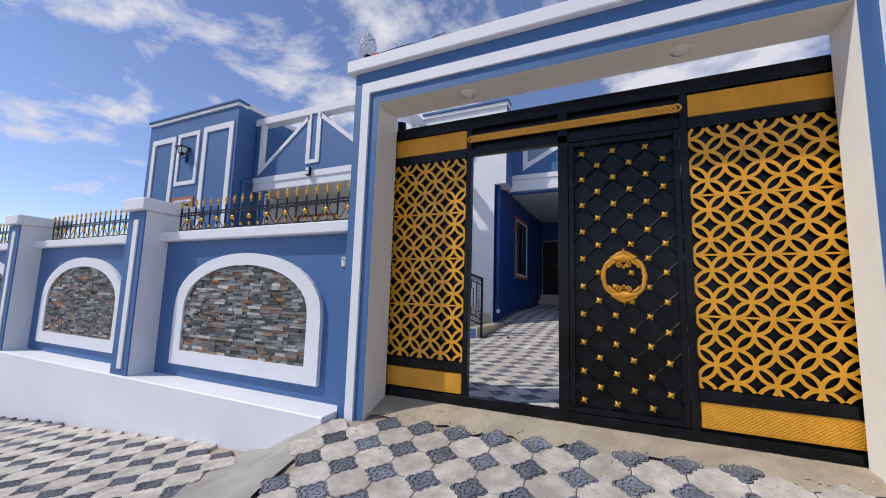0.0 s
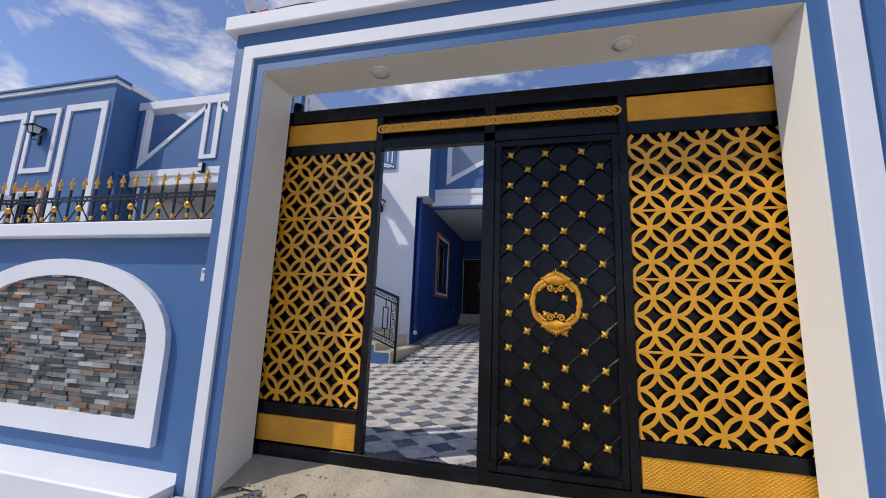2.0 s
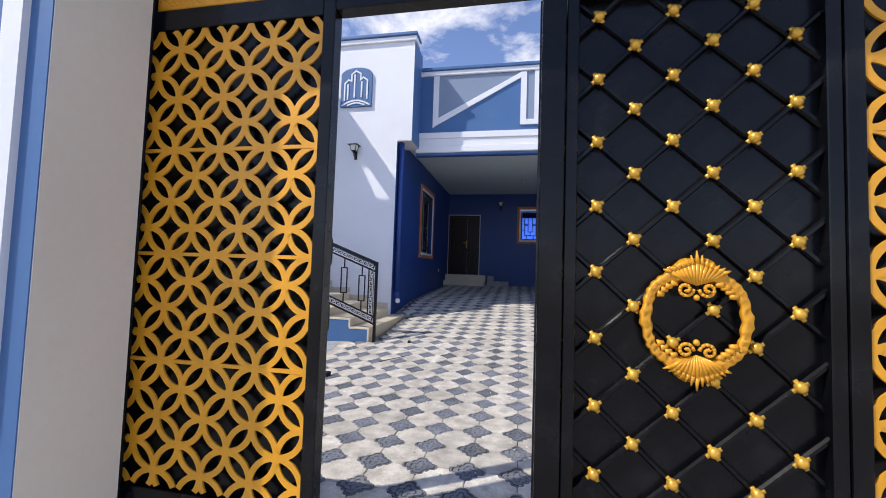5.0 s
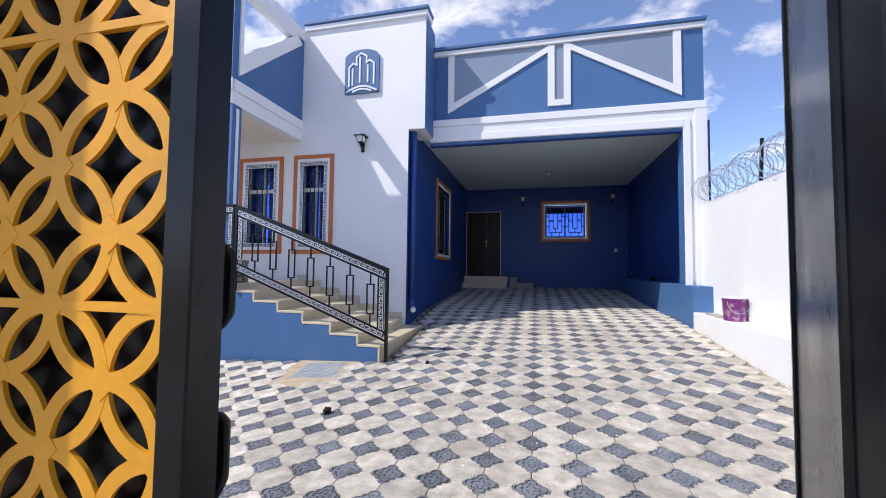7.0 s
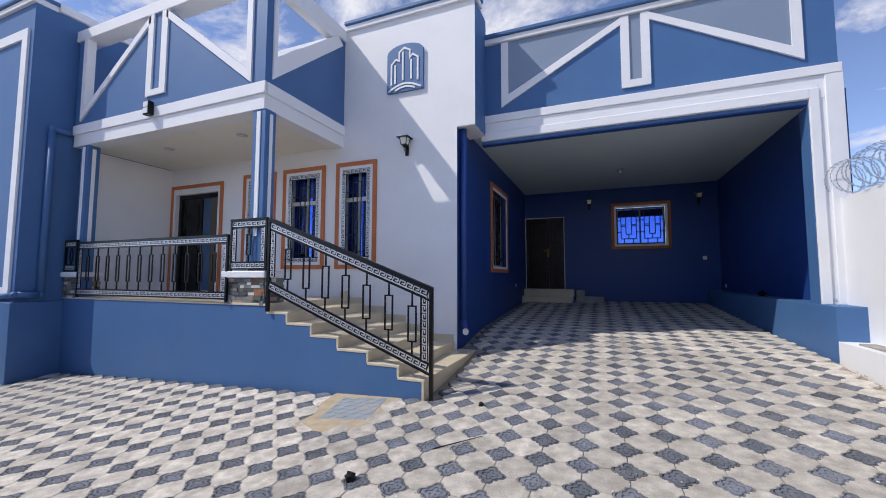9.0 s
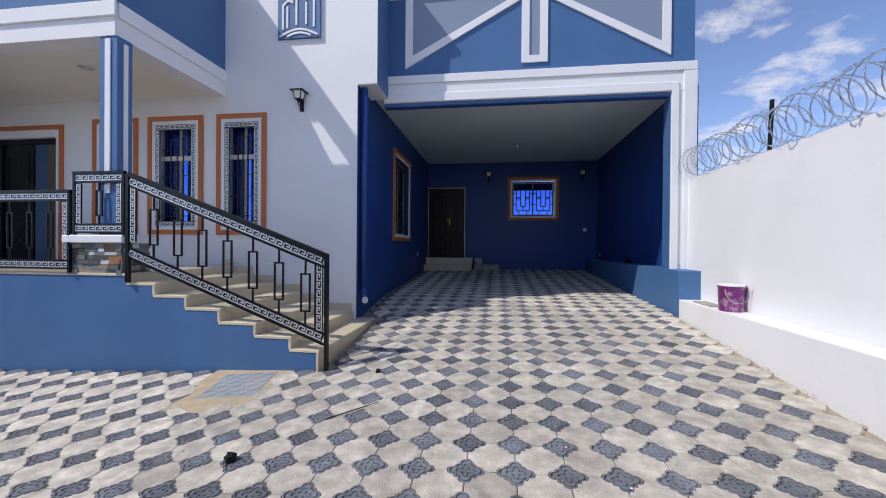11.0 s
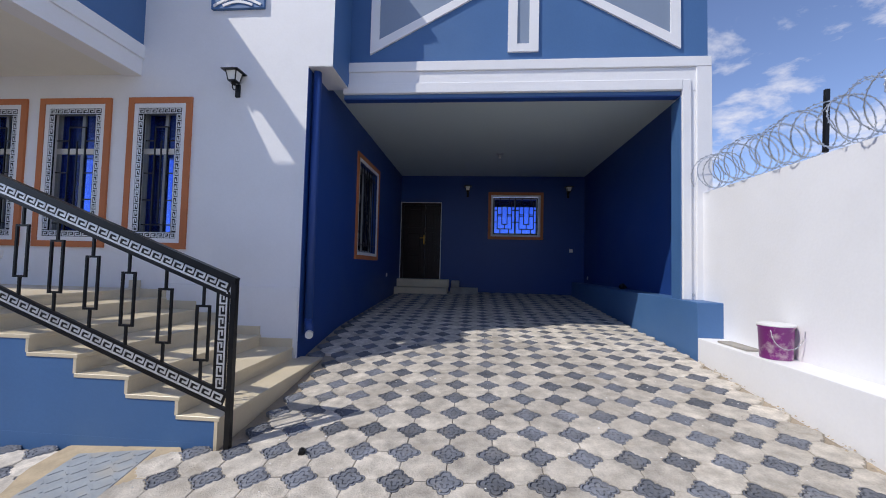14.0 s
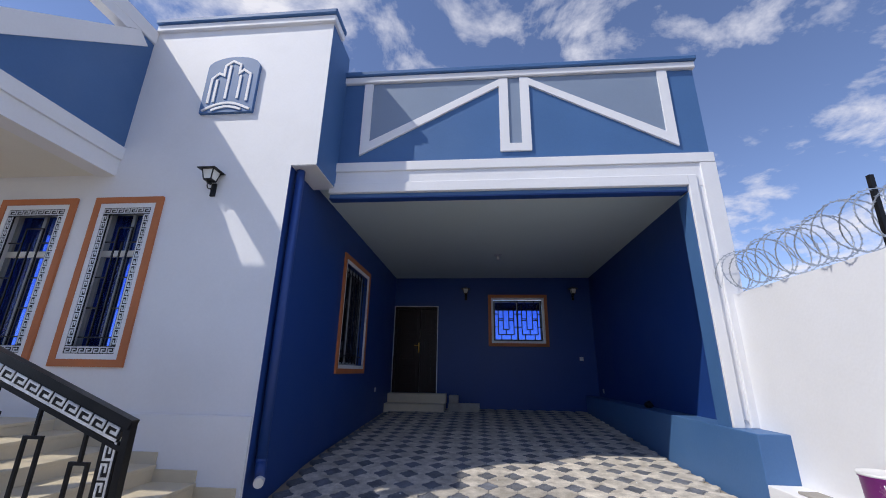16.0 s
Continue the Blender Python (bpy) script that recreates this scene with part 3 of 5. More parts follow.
for pts in ([(-9.36, 4.16), (-9.26, 4.36), (-9.26, zt), (-9.36, zt)], [(-9.36, 4.16), (-7.52, zt - 0.13), (-7.52, zt), (-9.26, 4.36)],
            [(-5.27, 4.12), (-5.37, 4.34), (-5.37, zt), (-5.27, zt)], [(-5.27, 4.12), (-7.14, zt - 0.13), (-7.14, zt), (-5.37, 4.34)],
            rect(-7.57, -7.44, 4.30, zt), rect(-7.24, -7.10, 4.30, zt), rect(-7.44, -7.24, 4.30, 4.40)):
    bm = bmesh.new()
    prism(bm, pts, PY - 0.028, PY + 0.106)
    add("strip", bm, WHITE, "white strip")
for pts in ([(PY + 0.12, 4.18), (PY + 0.185, 4.54), (PY + 0.185, zt), (PY + 0.12, zt)], [(PY + 0.12, 4.18), (HY - 0.10, zt - 0.12), (HY - 0.25, zt), (PY + 0.185, 4.54)],
            [(PY + 0.26, 5.55), (HY - 0.42, 5.55), (HY - 0.25, zt), (PY + 0.26, zt)]):
    bm = bmesh.new()
    prism(bm, pts, BX - 0.106, BX + 0.028, "x")
    add("strip", bm, WHITE, "white strip")
bm = bmesh.new()
box(bm, -9.6, BX + 0.03, PY - 0.03, PY + 0.26, zt, zt + 0.20, 0.006)
add("top_slab", bm, WHITE)
bm = bmesh.new()
box(bm, BX - 0.24, BX + 0.03, PY + 0.26, HY, zt, zt + 0.20, 0.006)
add("top_slab", bm, WHITE)
adopt(par, *obs)

# tall blue block left of the porch
TX, TY, TZ = -9.60, 7.25, 6.08
tower = wall("wall_tower_front", -13.8, TX, 0.98, TZ, TY, TY + 0.24, BLUE, "blue front wall of the taller house block",
             holes=[(-12.08, -11.38, 1.75, 3.45)])
wall("wall_tower_side", TY + 0.24, HY + 0.2, 0.98, TZ, TX - 0.24, TX, BLUE, "blue side wall of the taller house block", axis="x")
B("tower_base", (-13.86, TX + 0.06, TY - 0.06, HY, -1.2, 0.98), BLUE, None, "", 0.01)
setting(bpy.data.objects["tower_base"], "blue base of the taller house block", "wall")
wall("wall_tower_left", TY + 0.24, 15.0, 0.9, TZ, -13.8, -13.56, BLUE, "blue far side wall of the taller house block", axis="x")
coping_run(-13.84, TX + 0.02, TY, TY + 0.3, TZ - 0.02)
B("roof_edge_side", (TX - 0.2, TX + 0.06, TY + 0.3, HY, TZ + 0.0, TZ + 0.15), WHITE, None, "", 0.01)
setting(bpy.data.objects["roof_edge_side"], "white roof edge of the taller house block", "coping")
for nm, o, w in (("strip_frame", (-13.55, -12.35, 1.05, 5.55), 0.16), ("strip_frame", (-12.22, -11.2, 3.95, 5.58), 0.12),
                 ("strip_frame", (-11.02, -9.72, 1.05, 5.62), 0.17), ("strip_frame", (-12.05, -11.3, 1.0, 1.62), 0.12)):
    frame_band(nm, o, (o[0] + w, o[1] - w, o[2] + w, o[3] - w), TY - 0.035, TY + 0.003, WHITE, tower, label="white raised frame")

B("porch_side_lining", (TX + 0.001, TX + 0.012, PY + 0.24, HY, FZ, 3.74), WHITE, None, "", 0)
setting(bpy.data.objects["porch_side_lining"], "white painted porch side wall", "wall")

# boundary walls
bw = wall("wall_boundary", 3.4, CY + 0.2, -0.6, 2.40, 2.02, 2.22, WHITE, "white boundary wall topped with razor wire", axis="x")
B("plinth_ledge", (1.74, 2.018, 3.42, 9.86, -0.4, 0.67), WHITE, bw, "white ledge at the wall foot", 0.006)
wall("wall_boundary_left", 3.4, 30, -1.6, 1.45, -19.2, -19.0, WHITE, "white boundary wall on the far side of the yard", axis="x")
wall("wall_rear", -14, 2.3, -0.4, 5.3, 16.6, 16.8, WHITE, "plain rear wall of the house with window openings",
     holes=[(-13.6, -9.2, 1.5, 4.6), (-8.9, -4.2, 1.5, 4.6), (-0.75, 1.25, 2.0, 3.9)])
bm = bmesh.new()
box(bm, -13.5, 2.1, CY + 0.24, 16.6, 5.25, 5.33)
box(bm, -9.5, -2.9, HY + 0.26, CY + 0.24, 5.25, 5.33)
setting(part("roof", bm, CONC), "flat concrete roof of the house", "roof")
bm = bmesh.new()
box(bm, -13.6, -3.1, HY + 0.24, 16.5, 0.6, 0.7)
setting(part("house_floor", bm, STEP), "plain tiled floor inside the house", "floor")


# ---------------- the gate ----------------
GY0, GY1 = 3.455, 3.515
gate = thing("metal_gate", (-0.2, 3.49, 0.0), "black steel driveway gate with gold pierced panels, wicket leaf open", "gate")
obs = []


def gpart(nm, dims, m=BLACK, lab="", bev=0.003):
    o = B(nm, dims, m, None, lab, bev)
    obs.append(o)
    return o


GX = [(-1.98, -1.885), (-1.114, -1.064), (0.565, 0.615), (1.47, 1.56)]
for a, b in GX:
    gpart("upright", (a, b, GY0, GY1, -0.02, 2.54))
gpart("upright", (-0.303, -0.225, GY0, GY1, 0.06, 2.54))
gpart("top_rail", (-1.98, 1.56, GY0 - 0.004, GY1 + 0.004, 2.44, 2.545))
gpart("bottom_rail", (-1.885, 1.47, GY0 - 0.003, GY1 + 0.003, -0.02, 0.065))
for a, b in ((-1.885, -1.114), (0.615, 1.47)):
    gpart("middle_rail", (a, b, GY0, GY1, 2.17, 2.255))
    gpart("middle_rail", (a, b, GY0, GY1, 0.255, 0.335))
    gpart("back_sheet", (a, b, GY1 - 0.012, GY1 - 0.008, 0.065, 2.44), BLACK, "", 0)
gpart("lintel_rail", (-1.064, 0.565, GY0, GY1, 2.185, 2.25))
gpart("back_sheet", (-1.064, 0.565, GY1 - 0.012, GY1 - 0.008, 2.25, 2.44), BLACK, "", 0)
gpart("pulley_post", (-2.10, -2.02, 3.56, 3.64, -0.05, 2.60))
bm = bmesh.new()
cyl(bm, (-1.90, 3.58, 2.50), (-1.90, 3.58, 2.68), 0.045, n=20)
obs.append(part("pulley_drum", bm, BLACK))


def diamond_plate(x0, x1, z0, z1, y):
    """Embossed plate: rows of small raised diamonds on a sheet with rounded corners."""
    bm = bmesh.new()
    box(bm, x0, x1, y, y + 0.012, z0, z1, 0.004)
    nx, nz = int((x1 - x0) / 0.027), int((z1 - z0) / 0.022)
    dx, dz = (x1 - x0 - 0.02) / nx, (z1 - z0 - 0.02) / nz
    for i in range(nx):
        for j in range(nz * 2 - 1):
            cx = x0 + 0.01 + dx * (i + 0.5 + (0.5 if j % 2 else 0))
            cz = z0 + 0.01 + dz * (j / 2 + 0.5)
            if cx + dx / 2 > x1 - 0.008:
                continue
            v = [bm.verts.new(p) for p in ((cx - dx * 0.47, y - 0.0005, cz), (cx, y - 0.0005, cz - dz * 0.47), (cx + dx * 0.47, y - 0.0005, cz), (cx, y - 0.0005, cz + dz * 0.47))]
            t = bm.verts.new((cx, y - 0.0032, cz))
            for k in range(4):
                bm.faces.new((v[k], v[(k + 1) % 4], t))
    return part("embossed_plate", bm, GOLD, None, "gold embossed plate")


def ring_lattice(x0, x1, z0, z1, xa, za, d, y):
    """Pierced sheet of overlapping rings: nodes at even, ring centres at odd lattice points from (xa, za)."""
    bm = bmesh.new()
    w, n, th = 0.0116, 40, 0.006
    i0, i1 = math.floor((x0 - xa) / d) - 1, math.ceil((x1 - xa) / d) + 1
    j0, j1 = math.floor((z0 - za) / d) - 1, math.ceil((z1 - za) / d) + 1
    for i in range(i0, i1 + 1):
        for j in range(j0, j1 + 1):
            if (i + j) % 2 == 0:
                continue
            cx, cz = xa + i * d, za + j * d
            off = ((i % 2) * 4 + (i // 2 % 2) * 2 + (j // 2 % 2)) * 0.00025
            for k in range(n):
                a, b = 2 * math.pi * k / n, 2 * math.pi * (k + 1) / n
                mx, mz = cx + d * math.cos((a + b) / 2), cz + d * math.sin((a + b) / 2)
                if not (x0 - 0.002 < mx < x1 + 0.002 and z0 - 0.002 < mz < z1 + 0.002):
                    continue
                q = []
                for yy in (y - off, y + th):
                    for r, ang in ((d - w, a), (d - w, b), (d + w, b), (d + w, a)):
                        q.append(bm.verts.new((min(x1 + 0.004, max(x0 - 0.004, cx + r * math.cos(ang))), yy, min(z1 + 0.004, max(z0 - 0.004, cz + r * math.sin(ang))))))
                for f in ((0, 1, 2, 3), (7, 6, 5, 4), (0, 4, 5, 1), (2, 6, 7, 3)):
                    bm.faces.new([q[v] for v in f])
    for i in range(i0, i1 + 1):
        for j in range(j0, j1 + 1):
            cx, cz = xa + i * d, za + j * d
            if (i + j) % 2 == 0 and x0 - 0.01 < cx < x1 + 0.01 and z0 < cz < z1:
                # the web where four rings meet
                web = [(cx + r_ * math.cos(q * math.pi / 4), cz + r_ * math.sin(q * math.pi / 4)) for q, r_ in enumerate((0.029, 0.021) * 4)]
                prism(bm, [(min(x1 + 0.003, max(x0 - 0.003, px)), min(z1 + 0.003, max(z0 - 0.003, pz))) for px, pz in web], y - 0.0019, y + th)
    for k in (-1, 0, 1):
        zz = za + 4 * d * k
        box(bm, x0, x1, y - 0.002, y + 0.008, zz - 0.007, zz + 0.007)
    return part("pierced_panel", bm, GOLD, None, "gold panel of overlapping rings")


YP = 3.463
obs += [diamond_plate(-1.88, -1.118, 0.075, 0.248, YP), diamond_plate(-1.88, -1.118, 2.26, 2.435, YP),
        diamond_plate(0.62, 1.465, 0.085, 0.262, YP), diamond_plate(0.62, 1.465, 2.26, 2.43, YP)]
obs += [ring_lattice(-1.885, -1.114, 0.345, 2.165, -1.114, 1.245, 0.105, YP), ring_lattice(0.617, 1.47, 0.345, 2.165, 0.617, 1.245, 0.1055, YP)]
# gold chain moulding under the top rail: interlaced rings
bm = bmesh.new()
x, k = -1.07, 0
while x < 0.585:
    band(bm, [(x + 0.036 * math.cos(a * math.pi / 7), 2.338 + 0.033 * math.sin(a * math.pi / 7)) for a in range(14)],
         [(x + 0.022 * math.cos(a * math.pi / 7), 2.338 + 0.019 * math.sin(a * math.pi / 7)) for a in range(14)], 3.450 - (k % 2) * 0.004, 3.462)
    cyl(bm, (x, 3.448, 2.338), (x, 3.462, 2.338), 0.009, 0.012, 8)
    x, k = x + 0.036, k + 1
obs.append(part("chain_moulding", bm, GOLD, None, "gold interlaced chain moulding"))


def leaf(nm, x0, x1, z0, z1):
    """A wicket leaf: framed sheet with a diagonal bar grid, gold rosettes and a gold cartouche."""
    root = new(nm)
    root.empty_display_size = 0.1
    ps = []
    for a, b, c, d in ((x0, x0 + 0.04, z0, z1), (x1 - 0.04, x1, z0, z1), (x0 + 0.04, x1 - 0.04, z1 - 0.04, z1), (x0 + 0.04, x1 - 0.04, z0, z0 + 0.04)):
        ps.append(B("frame_bar", (a, b, 3.462, 3.512, c, d), BLACK, None, "", 0.003))
    ps.append(B("sheet", (x0 + 0.03, x1 - 0.03, 3.500, 3.504, z0 + 0.03, z1 - 0.03), BLACK, None, "", 0))
    dx, dz = (x1 - x0 - 0.02) / 6.7, 0.1065
    xa, za = x0 + 0.103, 1.228
    lo_x, hi_x, lo_z, hi_z = x0 + 0.03, x1 - 0.03, z0 + 0.03, z1 - 0.03
    for s in (1, -1):
        g = s * dz / dx
        for k in range(-30, 31):
            # a line z = za + 2 dz k + g (x - xa), kept inside the frame
            f = lambda xx: za + 2 * dz * k + g * (xx - xa)
            t0, t1 = lo_x, hi_x
            for lim in (lo_z, hi_z):
                xc = xa + (lim - za - 2 * dz * k) / g
                if (lim == lo_z) == (g > 0):
                    t0 = max(t0, xc)
                else:
                    t1 = min(t1, xc)
            if t1 - t0 > 0.03:
                bm = bmesh.new()
                cyl(bm, (t0, 3.489 - s * 0.005, f(t0)), (t1, 3.489 - s * 0.005, f(t1)), 0.0095, n=6)
                ps.append(part("diagonal_bar", bm, BLACK))
    for i in range(0, 6):
        for j in range(-12, 13):
            if (i + j) % 2:
                continue
            cx, cz = xa + i * dx, za + j * dz
            if not (lo_z + 0.03 < cz < hi_z - 0.03):
                continue
            bm = bmesh.new()
            bmesh.ops.create_uvsphere(bm, u_segments=8, v_segments=5, radius=0.018, matrix=Matrix.Translation((cx, 3.476, cz)))
            for q in range(4):
                a = q * math.pi / 2 + 0.6
                bar(bm, (cx, 3.480, cz), (cx + 0.025 * math.cos(a), 3.477, cz + 0.025 * math.sin(a)), 0.012, 0.005)
            ps.append(part("rosette", bm, GOLDB, None, "", True))
    # cartouche: an acanthus wreath, pointed above and below, with paired scrolls
    cx, cz = (x0 + x1) / 2, 1.09
    bm = bmesh.new()
    n, rings = 96, []
    for k in range(n):
        a = 2 * math.pi * k / n
        ca, sa = math.cos(a), math.sin(a)
        sx = abs(ca) ** 0.60 * (1 if ca > 0 else -1)
        sz = abs(sa) ** 0.78 * (1 if sa > 0 else -1)
        crest = math.exp(-(abs(abs(a - math.pi) - math.pi / 2) / 0.30) ** 2)
        tooth = 0.0045 * abs(math.sin(a * 14)) + (0.008 if abs(ca) > 0.995 else 0.0)
        ro = (0.150 + tooth, 0.142 + 0.046 * crest + tooth)
        ri = (0.126 - 0.006 * abs(math.sin(a * 11)), 0.120 - 0.004 * crest - 0.006 * abs(math.sin(a * 11)))
        prof = []
        for t, h in ((0, 0), (0.2, 0.013), (0.5, 0.008 + 0.005 * math.sin(a * 32)), (0.8, 0.014), (1, 0)):
            prof.append(bm.verts.new((cx + sx * (ri[0] + (ro[0] - ri[0]) * t), 3.470 - h, cz + sz * (ri[1] + (ro[1] - ri[1]) * t))))
        rings.append(prof)
    for k in range(n):
        p, q = rings[k], rings[(k + 1) % n]
        for t in range(4):
            bm.faces.new((p[t], p[t + 1], q[t + 1], q[t]))
        bm.faces.new((p[4], p[0], q[0], q[4]))
    for s in (1, -1):
        # fan of leaf ribs running out from the scrolls to the pointed crest
        for u in range(-6, 7):
            f = u / 6
            p0 = (cx + f * 0.030, 3.460, cz + s * (0.105 + 0.012 * abs(f)))
            p1 = (cx + f * 0.072, 3.455, cz + s * (0.172 - 0.028 * abs(f)))
            p2 = (cx + f * 0.094, 3.460, cz + s * (0.212 - 0.060 * abs(f) ** 0.8))
            cyl(bm, p0, p1, 0.0045, 0.0075, 6)
            cyl(bm, p1, p2, 0.0075, 0.002, 6)
        for u in (-1, 1):
            # scroll
            px = None
            for k in range(15):
                a = k * 0.62
                r = 0.024 * (1 - k / 17)
                q = (cx + u * (0.031 - r * math.cos(a)), 3.461 - 0.0006 * k, cz + s * (0.093 - r * math.sin(a)))
                if px:
                    cyl(bm, px, q, 0.0055, n=6)
                px = q
            # leaf lobes along the inner edge
            for k in range(4):
                a = 0.62 + 0.16 * k
                q = Vector((cx + u * 0.128 * math.cos(a) ** 0.72, 3.464, cz + s * 0.122 * math.sin(a) ** 0.85))
                cyl(bm, q, q + Vector((-u * 0.020, 0, -s * 0.004)), 0.012, 0.006, 8)
        bmesh.ops.create_uvsphere(bm, u_segments=8, v_segments=6, radius=0.010, matrix=Matrix.Translation((cx, 3.462, cz + s * 0.068)))
    ps.append(part("cartouche", bm, GOLD, None, "gold leaf cartouche", True))
    for p in ps:
        p.parent = root
    return root


shut = leaf("wicket_leaf", -0.222, 0.562, 0.07, 2.182)
obs.append(shut)
adopt(gate, *obs)
open_leaf = leaf("wicket_leaf", 0.004, 0.742, 0.07, 2.182)
# swung inwards on its hinge
hinge = Matrix.Translation((-0.290, 3.50, 0)) @ Matrix.Rotation(radians(180 - 115), 4, "Z") @ Matrix.Translation((0, -3.488, 0))
open_leaf.parent = gate
open_leaf.matrix_basis = gate.matrix_basis.inverted() @ hinge
# pull handles inside on the fixed panel
for z in (1.275, 1.02):
    bm = bmesh.new()
    prev = None
    for k in range(17):
        f = k / 16
        q = Vector((-1.090, 3.512 + 0.040 * min(1, 5.0 * min(f, 1 - f)) ** 0.5, z + 0.072 * (1 - 2 * f)))
        if k:
            v = [bm.verts.new(c + Vector((dx, dy, 0))) for c in (prev, q) for dx, dy in ((-0.009, -0.004), (0.009, -0.004), (0.009, 0.005), (-0.009, 0.005))] if k == 1 else v[4:] + [bm.verts.new(q + Vector((dx, dy, 0))) for dx, dy in ((-0.009, -0.004), (0.009, -0.004), (0.009, 0.005), (-0.009, 0.005))]
            for i in range(4):
                bm.faces.new((v[i], v[(i + 1) % 4], v[4 + (i + 1) % 4], v[4 + i]))
        prev = q
    h = part("pull_handle", bm, IRON, None, "black pull handle", True)
    adopt(gate, h)

for x in (-1.02, 0.57):
    t = thing("soffit_lamp", (x, 3.25, ZT), "round white ceiling lamp under the portal soffit", "ceiling lamp", "lamps under the portal")
    bm = bmesh.new()
    lathe(bm, [(0.068, -0.014), (0.074, -0.006), (0.074, -0.004)], (x, 3.25, ZT), 28)
    a = part("rim", bm, PLASTIC, None, "", True)
    bm = bmesh.new()
    lathe(bm, [(0.03, -0.022), (0.062, -0.0145)], (x, 3.25, ZT), 28)
    b = part("diffuser", bm, LAMPGLASS, None, "", True)
    adopt(t, a, b)

t = thing("crystal_lamp", (-2.04, 3.13, 3.12), "pineapple-cut glass globe lamp on a black socket on the portal", "lamp")
bm = bmesh.new()
cyl(bm, (-2.04, 3.13, 3.12), (-2.04, 3.13, 3.20), 0.04, 0.036, 16)
a = part("socket", bm, IRON)
bm = bmesh.new()
rows = []
for j in range(12):
    v = j / 11
    r = 0.078 * math.sin(math.pi * (0.16 + 0.80 * v)) + 0.003
    rows.append([bm.verts.new((-2.04 + (r + (0.007 if (i + j) % 2 else 0)) * math.cos(i * math.pi / 9), 3.13 + (r + (0.007 if (i + j) % 2 else 0)) * math.sin(i * math.pi / 9), 3.195 + 0.235 * v)) for i in range(18)])
for p, q in zip(rows, rows[1:]):
    for i in range(18):
        bm.faces.new((p[i], p[(i + 1) % 18], q[(i + 1) % 18], q[i]))
bm.faces.new(rows[0][::-1])
bm.faces.new(rows[-1])
b = part("globe", bm, CRYSTAL)
adopt(t, a, b)
t = thing("loose_cable", (-1.6, 3.2, 3.12), "thin dark cable lying along the portal coping", "cable")
bm = bmesh.new()
pts = [(-1.98 + 0.09 * k, 3.055 + 0.015 * math.sin(k * 1.3), 3.125 + 0.022 * abs(math.sin(k * 0.9))) for k in range(10)]
for p, q in zip(pts, pts[1:]):
    cyl(bm, p, q, 0.004, n=6)
a = part("wire", bm, IRON)
bm = bmesh.new()
cyl(bm, (-1.93, 3.05, 3.13), (-1.86, 3.05, 3.14), 0.008, n=8)
b = part("connector", bm, RED, None, "red connector")
adopt(t, a, b)
t = thing("doorbell", (-2.25, WY, 1.20), "small white doorbell button on the blue wall", "doorbell")
a = B("housing", (-2.275, -2.225, WY - 0.022, WY - 0.001, 1.155, 1.25), PLASTIC, None, "", 0.006)
b = B("button", (-2.262, -2.238, WY - 0.027, WY - 0.021, 1.215, 1.238), GREYPLATE, None, "", 0.003)
adopt(t, a, b)


# ---------------- key pattern ----------------
def key_units(bm, o, du, dv, dn, length, w, flip=False):
    """A running key pattern along du on a strip of width w; dn is the way it stands proud."""
    n = max(1, round(length / (w * 1.1)))
    p = length / n
    s = w * 0.115
    o, du, dv, dn = Vector(o), Vector(du), Vector(dv), Vector(dn)

    def slab(u0, u1, v0, v1):
        c = [o + du * u + dv * v + dn * k for k in (0.0, 0.004) for u, v in ((u0, v0), (u1, v0), (u1, v1), (u0, v1))]
        vs = [bm.verts.new(q) for q in c]
        for f in ((0, 3, 2, 1), (4, 5, 6, 7), (0, 1, 5, 4), (1, 2, 6, 5), (2, 3, 7, 6), (3, 0, 4, 7)):
            bm.faces.new([vs[i] for i in f])
    for k in range(n):
        u = k * p
        slab(u, u + p - 0.0006, 0.10 * w, 0.10 * w + 1.4 * s)
        slab(u, u + 1.4 * s, 0.10 * w + 1.4 * s, 0.90 * w)
        slab(u + 1.4 * s, u + p - s * 1.3, 0.90 * w - 1.4 * s, 0.90 * w)
        slab(u + p - s * 2.7, u + p - s * 1.3, 0.40 * w, 0.90 * w - 1.4 * s)
        slab(u + p * 0.38, u + p - s * 2.7, 0.40 * w, 0.40 * w + 1.4 * s)


def key_strip(a, b, w, dn, name="key_trim", depth=0.014, up=None):
    """A dark flat strip from a to b with a silver key pattern on its face. Returns strip and pattern."""
    a, b, dn = Vector(a), Vector(b), Vector(dn)
    du = (b - a).normalized()
    dv = dn.cross(du).normalized()
    ln = (b - a).length
    m = Matrix((du, dv, dn)).transposed().to_4x4()
    m.translation = (a + b) / 2
    bm = bmesh.new()
    boxm(bm, m, ln, w, depth)
    s = part(name, bm, IRON, None, "black flat bar")
    bm = bmesh.new()
    key_units(bm, a - dv * w / 2 + dn * (depth / 2 - 0.0005) + du * 0.004, du, dv, dn, ln - 0.008, w)
    k = part("key_pattern", bm, SILVER, None, "silver key pattern")
    k.parent = s
    return s


